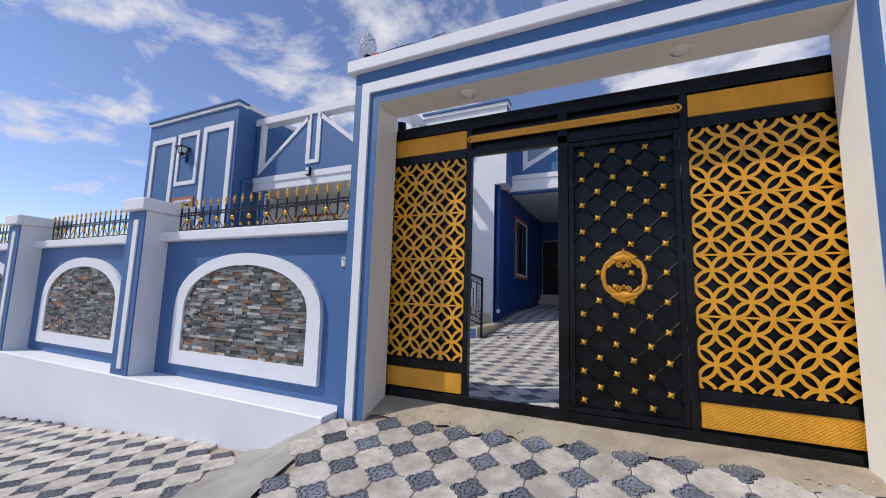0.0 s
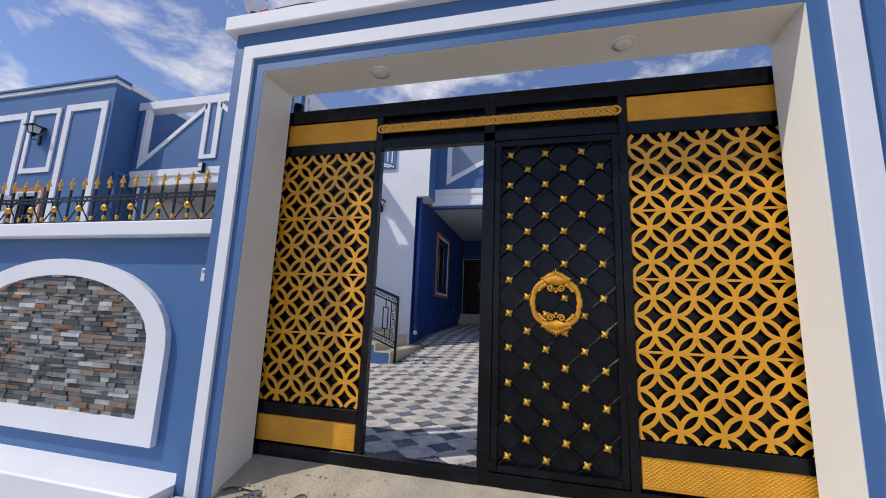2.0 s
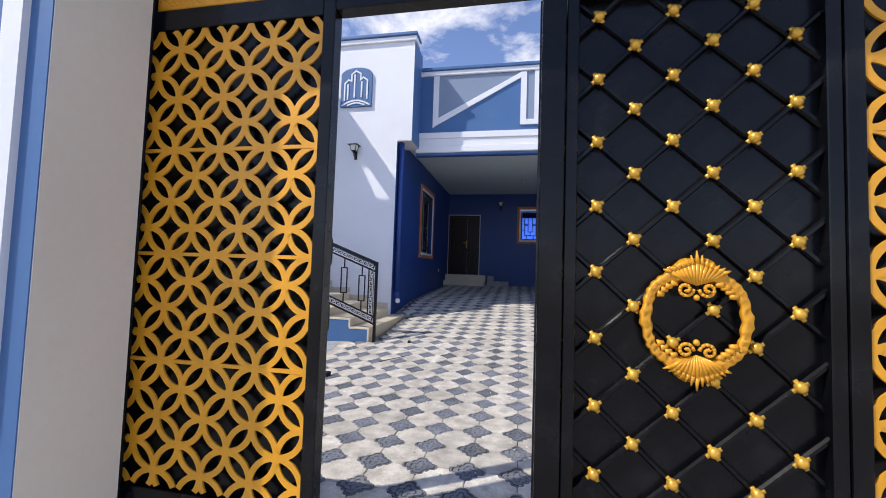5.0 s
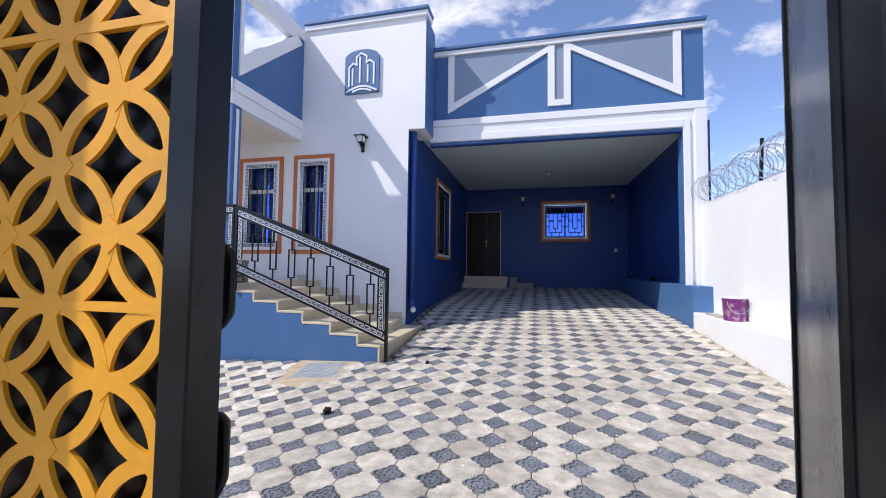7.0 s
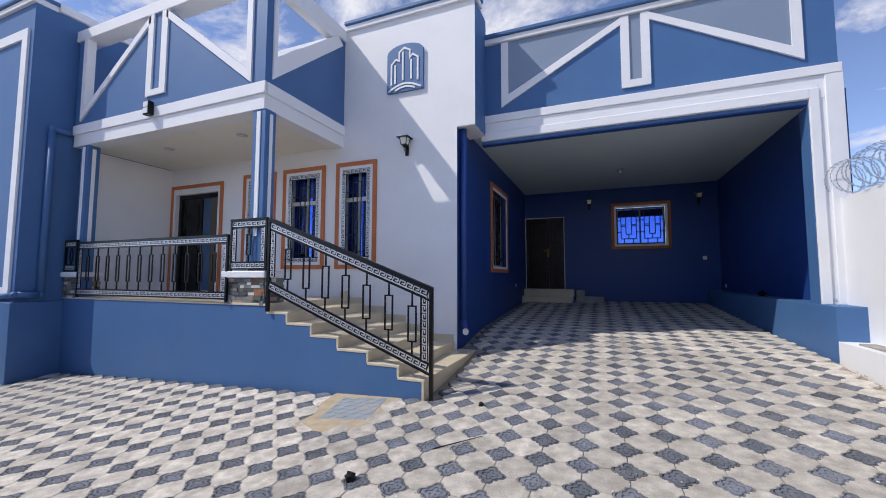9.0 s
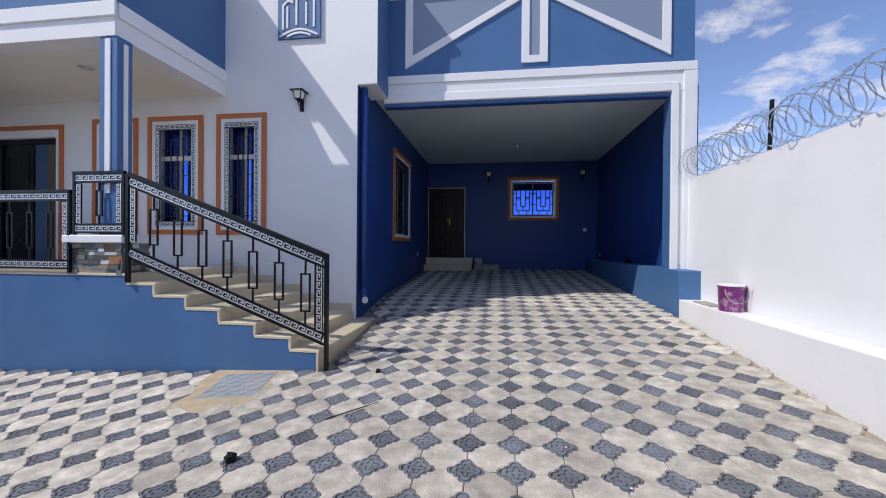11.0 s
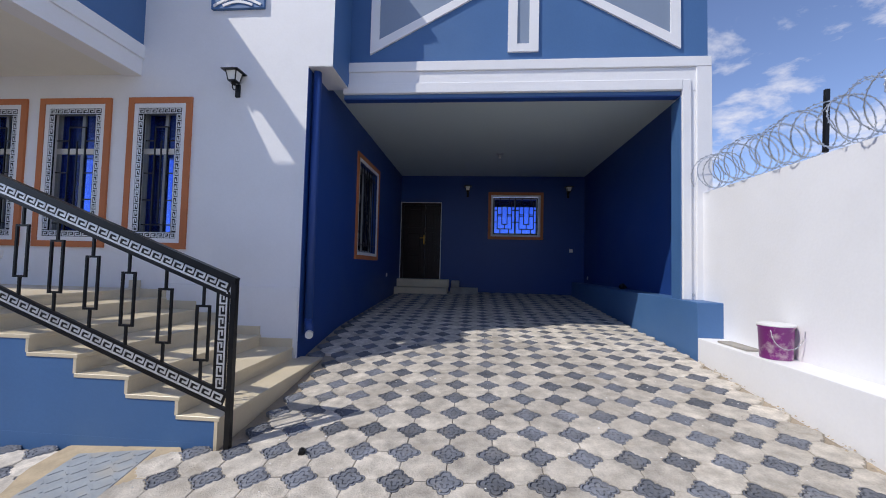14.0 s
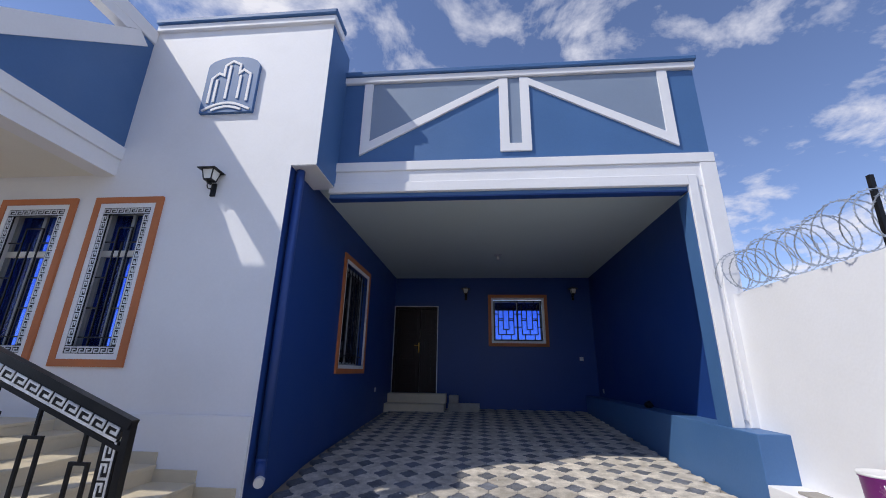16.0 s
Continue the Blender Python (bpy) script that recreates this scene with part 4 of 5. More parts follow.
# ---------------- windows and doors ----------------
def window(nm, x0, x1, z0, z1, M, label, key=True, style=0, lintel=0.66):
    """A window in a local frame (x along the wall, y into it, face at y = 0), set by the pose M."""
    t = new(nm)
    t.empty_display_size = 0.1
    tagged(t, label, "window", kind="structure")
    ps = []

    def fr(name, o, i, ya, yb, m, lab=""):
        bm = bmesh.new()
        band(bm, rect(*o), rect(*i), ya, yb)
        p = part(name, bm, m, None, lab)
        ps.append(p)
        return p
    tw, ww = 0.075, 0.055
    fr("outer_trim", (x0, x1, z0, z1), (x0 + tw, x1 - tw, z0 + tw, z1 - tw), -0.028, 0.0, TERRA, "terracotta painted trim")
    a, b, c, d = x0 + tw, x1 - tw, z0 + tw, z1 - tw
    fr("inner_trim", (a, b, c, d), (a + ww, b - ww, c + ww, d - ww), -0.018, 0.002, WHITE, "white trim")
    a, b, c, d = a + ww, b - ww, c + ww, d - ww
    kw = 0.080 if key else 0.02
    if key:
        for p, q in (((a, -0.004, d - kw / 2), (b, -0.004, d - kw / 2)), ((b, -0.004, c + kw / 2), (a, -0.004, c + kw / 2)),
                     ((a + kw / 2, -0.004, c + kw), (a + kw / 2, -0.004, d - kw)), ((b - kw / 2, -0.004, d - kw), (b - kw / 2, -0.004, c + kw))):
            ps.append(key_strip(p, q, kw, (0, -1, 0)))
    fr("window_frame", (a, b, c, d), (a + 0.045, b - 0.045, c + 0.045, d - 0.045), 0.10, 0.16, GREYPLATE, "grey aluminium frame")
    if key:
        zl = c + (d - c) * lintel
        bm = bmesh.new()
        box(bm, a, b, 0.095, 0.155, zl, zl + 0.07)
        ps.append(part("transom", bm, CREAM, None, "pale transom bar"))
        # added dark sheets cut the light through the panes to a stripe
        for f0, f1 in ((-0.25, 0.30), (0.47, 1.25)):
            bm = bmesh.new()
            m_ = 14
            xs_ = [a + (b - a) * (f0 + (f1 - f0) * q / m_) for q in range(m_ + 1)]
            prism(bm, [(x, 0.27 + 0.012 * (q % 2)) for q, x in enumerate(xs_)] + [(x, 0.29 + 0.012 * (q % 2)) for q, x in list(enumerate(xs_))[::-1]], c - 0.1, d + 0.1, "z")
            ps.append(part("curtain", bm, DARKIN, None, "dark sheet added behind the glass to darken the pane"))
    xm = (a + b) / 2
    bm = bmesh.new()
    box(bm, xm - 0.02, xm + 0.02, 0.10, 0.15, c, d)
    ps.append(part("mullion", bm, GREYPLATE))
    for u, v in ((a + 0.045, xm - 0.02), (xm + 0.02, b - 0.045)):
        bm = bmesh.new()
        box(bm, u, v, 0.125, 0.131, c + 0.045, d - 0.045)
        ps.append(part("pane", bm, BLACK if style == 2 else GLASS, None, "dark pane" if style == 2 else "blue tinted pane"))
    # burglar bars
    gx0, gx1, gz0, gz1 = a + kw, b - kw, c + kw, d - kw
    y = 0.03
    w_, h_ = gx1 - gx0, gz1 - gz0

    def rod(p, q):
        bm = bmesh.new()
        bar(bm, (p[0], y, p[1]), (q[0], y, q[1]), 0.022 if style == 1 else 0.014)
        ps.append(part("security_bar", bm, IRON))
    if style == 0:
        for u in (0.30, 0.70):
            rod((gx0 + w_ * u, gz0), (gx0 + w_ * u, gz1 - h_ * 0.1))
        rod((gx0 + w_ * 0.30, gz1 - h_ * 0.1), (gx0 + w_ * 0.70, gz1 - h_ * 0.1))
        rod((gx0 + w_ * 0.5, gz0 + h_ * 0.08), (gx0 + w_ * 0.5, gz1 - h_ * 0.22))
        for v in (0.27, 0.5, 0.78):
            rod((gx0, gz0 + h_ * v), (gx0 + w_ * 0.30, gz0 + h_ * v))
            rod((gx0 + w_ * 0.70, gz0 + h_ * v), (gx1, gz0 + h_ * v))
        rod((gx0, gz0 + h_ * 0.06), (gx1, gz0 + h_ * 0.06))
    elif style == 1:
        for u in (0.0, 0.5, 1.0):
            rod((gx0 + w_ * u, gz0), (gx0 + w_ * u, gz1))
        for v in (0.0, 1.0):
            rod((gx0, gz0 + h_ * v), (gx1, gz0 + h_ * v))
        for h in (0, 1):
            q0, ww_ = gx0 + w_ * 0.5 * h, w_ * 0.5
            # two nested U shapes, tied to the border by short bars
            for u0, v0, v1 in ((0.17, 0.14, 0.90), (0.38, 0.27, 0.78)):
                for u in (u0, 1 - u0):
                    rod((q0 + ww_ * u, gz0 + h_ * v0), (q0 + ww_ * u, gz0 + h_ * v1))
                rod((q0 + ww_ * u0, gz0 + h_ * v0), (q0 + ww_ * (1 - u0), gz0 + h_ * v0))
            rod((q0 + ww_ * 0.38, gz0 + h_ * 0.78), (q0 + ww_ * 0.62, gz0 + h_ * 0.78))
            rod((q0 + ww_ * 0.5, gz0 + h_ * 0.14), (q0 + ww_ * 0.5, gz0 + h_ * 0.27))
            for u in (0.3, 0.7):
                rod((q0 + ww_ * u, gz0), (q0 + ww_ * u, gz0 + h_ * 0.14))
                rod((q0 + ww_ * u, gz0 + h_ * 0.90), (q0 + ww_ * u, gz1))
            for v in (0.33, 0.66):
                for u in (0.0, 0.83):
                    rod((q0 + ww_ * u, gz0 + h_ * v), (q0 + ww_ * (u + 0.17), gz0 + h_ * v))
            for v in (0.50, 0.54):
                for u in (0.17, 0.62):
                    rod((q0 + ww_ * u, gz0 + h_ * v), (q0 + ww_ * (u + 0.21), gz0 + h_ * v))
        # dark strip across the top quarter, behind the panes
        bm = bmesh.new()
        box(bm, a, b, 0.15, 0.17, d - (d - c) * 0.24, d - 0.05)
        ps.append(part("pelmet", bm, DARKIN, None, "dark strip across the top behind the glass"))
    else:
        for u in (0.08, 0.2, 0.34, 0.48, 0.62, 0.76, 0.9):
            rod((gx0 + w_ * u, gz0), (gx0 + w_ * u, gz1))
        for v in (0.08, 0.92):
            rod((gx0, gz0 + h_ * v), (gx1, gz0 + h_ * v))
        for u in (0.14, 0.41, 0.69):
            for v in (0.06, 0.88):
                bm = bmesh.new()
                box(bm, gx0 + w_ * (u - 0.04), gx0 + w_ * (u + 0.04), y - 0.004, y + 0.004, gz0 + h_ * v, gz0 + h_ * (v + 0.05))
                ps.append(part("bar_plate", bm, IRON))
    # unlit room behind, put in as a near-black sheet
    bm = bmesh.new() if style == 2 else None
    if bm:
        box(bm, x0, x1, 0.26, 0.28, z0, z1)
        ps.append(part("blind", bm, DARKIN, None, "dark sheet standing for the unlit room behind the glass"))
    for p in ps:
        p.parent = t
    t.matrix_basis = M
    return t


for k, (a, b) in enumerate(WINS):
    window("window_%d" % (k + 1), a, b, WZ0, WZ1, pose(0, HY, 0), "tall barred window with terracotta trim and silver key pattern")
window("window_4", -0.48, 0.98, 2.17, 3.44, pose(0, CB, 0), "wide barred window with terracotta trim and blue glass", key=False, style=1)
# left carport wall faces +x: local x runs along -y... turned about z
window("window_5", 11.71, 13.23, 1.50, 3.37, pose(CX0, 0, 0, 0, 0, 90), "tall barred side window with terracotta trim and dark glass", key=False, style=2)
window("window_6", -12.22, -11.22, 1.62, 3.58, pose(0, TY, 0), "narrow barred window with terracotta trim on the blue block")

# porch door: dark frame, leaf ajar; a black sheet stands for the unlit room
t = tagged(new("door_1"), "dark open house doorway with white and terracotta surround", "door", kind="structure")
t.location = (-8.76, HY, FZ)
a = frame_band("outer_trim", (-9.55, -7.98, FZ - 0.1, 3.37), (-9.475, -8.055, FZ - 0.2, 3.295), HY - 0.028, HY, TERRA)
b = frame_band("inner_trim", (-9.475, -8.055, FZ - 0.1, 3.295), (-9.40, -8.12, FZ - 0.2, 3.17), HY - 0.018, HY + 0.002, WHITE)
c = frame_band("door_frame", (-9.40, -8.12, FZ - 0.1, 3.17), (-9.32, -8.20, FZ - 0.2, 3.09), HY + 0.06, HY + 0.16, IRON)
d = B("door_leaf", (-9.31, -8.72, HY + 0.09, HY + 0.13, FZ, 3.085), BLACK, None, "", 0.004)
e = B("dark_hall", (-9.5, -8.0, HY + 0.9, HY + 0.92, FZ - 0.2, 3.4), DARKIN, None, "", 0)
bm = bmesh.new()
for z0_, z1_ in ((FZ + 0.15, FZ + 0.9), (FZ + 1.05, FZ + 1.9)):
    band(bm, rect(-9.24, -8.80, z0_, z1_), rect(-9.21, -8.83, z0_ + 0.03, z1_ - 0.03), HY + 0.08, HY + 0.09)
f = part("panel_moulding", bm, BLACK)
adopt(t, a, b, c, d, e, f)

# carport door
t = tagged(new("door_2"), "dark brown panelled double house door with brass handle", "door", kind="structure")
t.location = (-2.3, CB, 1.06)
ps = [frame_band("door_frame", (-2.84, -1.76, 1.06, 3.13), (-2.78, -1.82, 1.0, 3.07), CB - 0.012, CB + 0.08, WOOD),
      frame_band("edge_line", (-2.862, -1.738, 1.06, 3.152), (-2.842, -1.758, 1.0, 3.132), CB - 0.006, CB + 0.004, WHITE)]
for x0_, x1_ in ((-2.775, -2.19), (-2.18, -1.825)):
    ps.append(B("door_leaf", (x0_, x1_, CB + 0.02, CB + 0.06, 1.065, 3.065), WOOD, None, "", 0.004))
    for z0_, z1_ in ((1.2, 1.75), (1.85, 2.35), (2.45, 2.98)):
        bm = bmesh.new()
        band(bm, rect(x0_ + 0.08, x1_ - 0.08, z0_, z1_), rect(x0_ + 0.11, x1_ - 0.11, z0_ + 0.03, z1_ - 0.03), CB + 0.008, CB + 0.021)
        box(bm, x0_ + 0.14, x1_ - 0.14, CB + 0.012, CB + 0.021, z0_ + 0.06, z1_ - 0.06, 0.006)
        ps.append(part("panel", bm, WOOD))
bm = bmesh.new()
box(bm, -2.225, -2.195, CB + 0.008, CB + 0.02, 2.0, 2.24)
cyl(bm, (-2.21, CB - 0.03, 2.17), (-2.21, CB + 0.01, 2.17), 0.01, n=8)
cyl(bm, (-2.21, CB - 0.03, 2.17), (-2.32, CB - 0.03, 2.17), 0.009, n=8)
ps.append(part("door_handle", bm, GOLDB, None, "brass lever handle"))
adopt(t, *ps)

# house relief emblem on the white wall: plain towers under an arch
t = thing("wall_emblem", (-3.78, HY, 4.5), "blue and white painted tower emblem on the white wall", "emblem")
ex, ez, ew, eh = -4.12, 4.53, 0.68, 0.83
bm = bmesh.new()
prism(bm, [(ex, ez), (ex + ew, ez), (ex + ew, ez + 0.68)] + [(ex + ew / 2 + ew / 2 * math.cos(a * math.pi / 12), ez + 0.68 + 0.15 * math.sin(a * math.pi / 12)) for a in range(1, 12)] + [(ex, ez + 0.68)], HY - 0.045, HY + 0.002)
a = part("plaque", bm, BLUE, None, "blue plaque")
adopt(t, a)


def stroke(pts):
    """A raised white line with a flat face on the plaque."""
    bm = bmesh.new()
    q = [Vector((ex + ew * u, ez + eh * v)) for u, v in pts]
    one, two = [], []
    for k, p in enumerate(q):
        d0 = (p - q[k - 1]).normalized() if k else (q[1] - p).normalized()
        d1 = (q[k + 1] - p).normalized() if k < len(q) - 1 else d0
        d = (d0 + d1).normalized()
        w = 0.015 / max(0.5, d.dot(d0))
        one.append((p.x - d.y * w, p.y + d.x * w))
        two.append((p.x + d.y * w, p.y - d.x * w))
    ra, rb, rc, rd = [[bm.verts.new((x, y, z)) for x, z in row] for row, y in ((one, HY - 0.057), (two, HY - 0.057), (one, HY - 0.043), (two, HY - 0.043))]
    for k in range(len(q) - 1):
        for e, f in ((ra, rb), (rb, rd), (rd, rc), (rc, ra)):
            bm.faces.new((e[k], e[k + 1], f[k + 1], f[k]))
    bm.faces.new((ra[0], rb[0], rd[0], rc[0]))
    bm.faces.new((ra[-1], rc[-1], rd[-1], rb[-1]))
    adopt(t, part("relief_line", bm, WHITE, None, "white relief line"))


stroke([(0.13, 0.16), (0.13, 0.60), (0.25, 0.69), (0.35, 0.65), (0.35, 0.83), (0.48, 0.91), (0.64, 0.84), (0.64, 0.68), (0.72, 0.74), (0.86, 0.66), (0.86, 0.18)])
for u, v0, v1 in ((0.235, 0.18, 0.58), (0.45, 0.23, 0.83), (0.68, 0.23, 0.64)):
    stroke([(u, v0), (u, v1)])
stroke([(0.05 + 0.09 * k, 0.035 + 0.12 * math.sin(math.pi * k / 10)) for k in range(11)])
stroke([(0.23 + 0.056 * k, 0.035 + 0.055 * math.sin(math.pi * k / 10)) for k in range(11)])


# ---------------- lamps ----------------
def wall_lantern(x, y, z, label, turn=0, s=1.0):
    t = new("wall_lantern")
    tagged(t, label, "wall lamp", "wall lanterns")
    ps = []
    bm = bmesh.new()
    box(bm, -0.038, 0.038, -0.030, 0.0, -0.20, 0.0, 0.006)
    ps.append(part("back_plate", bm, IRON))
    bm = bmesh.new()
    prev = None
    for k in range(13):
        an = -2.6 + 0.40 * k
        q = Vector((0, -0.115 - 0.040 * math.cos(an), -0.085 + 0.040 * math.sin(an)))
        if prev:
            cyl(bm, prev, q, 0.008, n=6)
        prev = q
    cyl(bm, (0, -0.03, -0.10), (0, -0.09, -0.115), 0.009, n=6)
    lathe(bm, [(0.016, -0.06), (0.036, -0.045), (0.030, -0.025), (0.05, -0.005)], (0, -0.125, 0), 10)
    ps.append(part("bracket", bm, IRON))

    def tier(bm, w0, w1, z0, z1):
        bmesh.ops.create_cone(bm, cap_ends=True, segments=4, radius1=w0 * 0.7071, radius2=w1 * 0.7071, depth=z1 - z0, matrix=pose(0, -0.125, (z0 + z1) / 2, 0, 0, 45))
    bm = bmesh.new()
    tier(bm, 0.108, 0.158, 0.004, 0.138)
    ps.append(part("glass", bm, LAMPGLASS, None, "frosted lantern glass"))
    bm = bmesh.new()
    for u in (-1, 1):
        for v in (-1, 1):
            bar(bm, (u * 0.056, -0.125 + v * 0.056, 0.0), (u * 0.081, -0.125 + v * 0.081, 0.14), 0.013)
    ps.append(part("cage", bm, IRON))
    bm = bmesh.new()
    tier(bm, 0.122, 0.122, -0.012, 0.004)
    ps.append(part("floor_plate", bm, IRON))
    bm = bmesh.new()
    tier(bm, 0.262, 0.262, 0.138, 0.150)
    tier(bm, 0.256, 0.10, 0.150, 0.178)
    tier(bm, 0.05, 0.02, 0.178, 0.20)
    ps.append(part("roof", bm, IRON))
    for p in ps:
        p.parent = t
    t.matrix_basis = pose(x, y, z, 0, 0, turn) @ Matrix.Scale(s, 4)


wall_lantern(-3.74, HY, 3.58, "black wall lantern with frosted glass on the white wall", s=0.80)
wall_lantern(-1.04, CB, 3.46, "black wall lantern on the blue carport wall", s=0.8)
wall_lantern(1.62, CB, 3.46, "black wall lantern on the blue carport wall", s=0.8)
wall_lantern(-11.75, TY, 4.90, "black wall lantern on the blue house block", s=1.2)
t = thing("porch_light", (-7.38, PY - 0.03, 4.04), "dark framed square wall light on the porch beam", "wall lamp")
a = B("housing", (-7.45, -7.31, PY - 0.12, PY - 0.031, 3.95, 4.17), IRON, None, "", 0.01)
b = B("lens", (-7.435, -7.325, PY - 0.128, PY - 0.118, 4.065, 4.155), LAMPGLASS, None, "", 0.004)
c = B("lens", (-7.435, -7.325, PY - 0.128, PY - 0.118, 3.965, 4.055), LAMPGLASS, None, "", 0.004)
adopt(t, a, b, c)


def downlight(x, y, z, label, bulb=False):
    t = thing("downlight", (x, y, z), label, "ceiling lamp", "recessed ceiling lights")
    bm = bmesh.new()
    lathe(bm, [(0.05, -0.012), (0.085, -0.010), (0.09, -0.001)], (x, y, z), 20)
    a = part("ring", bm, WIRE, None, "", True)
    bm = bmesh.new()
    if bulb:
        lathe(bm, [(0.02, -0.10), (0.035, -0.075), (0.03, -0.04), (0.02, -0.012)], (x, y, z), 14)
    else:
        lathe(bm, [(0.02, -0.02), (0.048, -0.013)], (x, y, z), 14)
    b = part("bulb", bm, LAMPGLASS, None, "", True)
    adopt(t, a, b)


downlight(-8.1, 8.6, 3.74, "recessed spotlight in the porch ceiling")
downlight(-6.25, 8.57, 3.74, "recessed spotlight in the porch ceiling")
downlight(-0.31, 13.68, 3.88, "small ceiling lamp with bulb in the carport", True)


# ---------------- porch columns, piers, railings ----------------
def column(x0, x1, y0, y1, label):
    t = thing("porch_column", ((x0 + x1) / 2, (y0 + y1) / 2, FZ), label, "column", "porch columns")
    ps = [B("shaft", (x0, x1, y0, y1, FZ, 3.72), BLUE, None, "", 0.008)]
    xm, ym = (x0 + x1) / 2, (y0 + y1) / 2
    ps.append(B("stripe", (xm - 0.037, xm + 0.037, y0 - 0.014, y0 + 0.001, 1.95, 3.69), WHITE, None, "white stripe", 0.005))
    ps.append(B("stripe", (x1 - 0.001, x1 + 0.014, ym - 0.028, ym + 0.028, 1.95, 3.66), WHITE, None, "white stripe", 0.005))
    adopt(t, *ps)


column(-5.245, -5.005, PY + 0.012, PY + 0.20, "blue square porch column with white stripes")
column(-9.33, -9.12, PY + 0.012, PY + 0.20, "blue square porch column with white stripes")


def pier(x0, x1, y0, y1):
    t = thing("stone_pier", ((x0 + x1) / 2, (y0 + y1) / 2, FZ), "low stone-clad pier with a white cap on the porch edge", "pier", "porch piers")
    ps = [B("core", (x0, x1, y0, y1, FZ - 0.03, 1.385), CONC, None, "", 0), B("cap", (x0 - 0.05, x1 + 0.05, y0 - 0.06, y1 + 0.04, 1.385, 1.48), WHITE, None, "", 0.015)]
    before = set(bpy.data.objects)
    rnd = random.Random(int(x0 * 100))
    clad_stones(None, lambda a, z: True, x0, x1, FZ - 0.02, 1.38, y0, rnd, False, rh=0.05)
    clad_stones(None, lambda a, z: True, y0, y1, FZ - 0.02, 1.38, x1, rnd, False, "x", rh=0.05)
    adopt(t, *ps, *[o for o in bpy.data.objects if o not in before])


pier(-5.62, -4.92, PY + 0.01, PY + 0.33)
pier(-9.54, -9.16, PY + 0.01, PY + 0.33)

RY = 7.83


def spindle(bm, x, zt_, zb_, y=RY, w=0.10, h=0.36):
    """An iron bar with an open rectangle in its middle."""
    m = (zt_ + zb_) / 2
    r = min(h, (zt_ - zb_) * 0.62)
    bar(bm, (x, y, zt_), (x, y, m + r / 2), 0.016)
    bar(bm, (x, y, zb_), (x, y, m - r / 2), 0.016)
    band(bm, rect(x - w / 2, x + w / 2, m - r / 2, m + r / 2), rect(x - w / 2 + 0.016, x + w / 2 - 0.016, m - r / 2 + 0.016, m + r / 2 - 0.016), y - 0.008, y + 0.008)


def stair_rail():
    t = thing("stair_railing", (-3.6, RY, 0.1), "black iron stair railing with silver key-pattern bands", "railing")
    ps = []
    A, Bt = Vector((-4.80, RY, 2.15)), Vector((-2.50, RY, 1.275))
    dz = (Bt.z - A.z) / (Bt.x - A.x)
    bm = bmesh.new()
    bar(bm, A, Bt + Vector((0.015, 0, -0.006)), 0.045, 0.05)
    ps.append(part("handrail", bm, IRON))
    ps.append(key_strip((-4.80, RY, 2.075), (-2.54, RY, 2.075 + dz * 2.26), 0.085, (0, -1, 0), "upper_band"))
    ps.append(key_strip((-4.80, RY, 1.285), (-2.54, RY, 1.285 + dz * 2.26), 0.085, (0, -1, 0), "lower_band"))
    for off, nm in ((2.02, "rail"), (1.335, "rail"), (1.225, "rail")):
        bm = bmesh.new()
        bar(bm, (-4.80, RY, off), (-2.52, RY, off + dz * 2.28), 0.022)
        ps.append(part(nm, bm, IRON))
    bm = bmesh.new()
    box(bm, -2.518, -2.480, RY - 0.02, RY + 0.02, ground_z(-2.5, RY) - 0.02, 1.285)
    ps.append(part("end_post", bm, IRON))
    bm = bmesh.new()
    box(bm, -4.84, -4.80, RY - 0.02, RY + 0.02, 0.95, 2.16)
    ps.append(part("top_post", bm, IRON))
    ps.append(key_strip((-2.575, RY, 0.50), (-2.575, RY, 1.19), 0.075, (0, -1, 0), "end_band"))
    ps.append(key_strip((-4.755, RY, 1.40), (-4.755, RY, 2.02), 0.075, (0, -1, 0), "end_band"))
    bm = bmesh.new()
    bar(bm, (-2.62, RY, 0.46), (-2.62, RY, 1.24), 0.018)
    ps.append(part("inner_post", bm, IRON))
    for k in range(7):
        x = -4.50 + k * 0.295
        bm = bmesh.new()
        spindle(bm, x, 2.02 + dz * (x + 4.80), 1.335 + dz * (x + 4.80), w=0.11, h=0.40)
        ps.append(part("spindle", bm, IRON))
    adopt(t, *ps)


stair_rail()


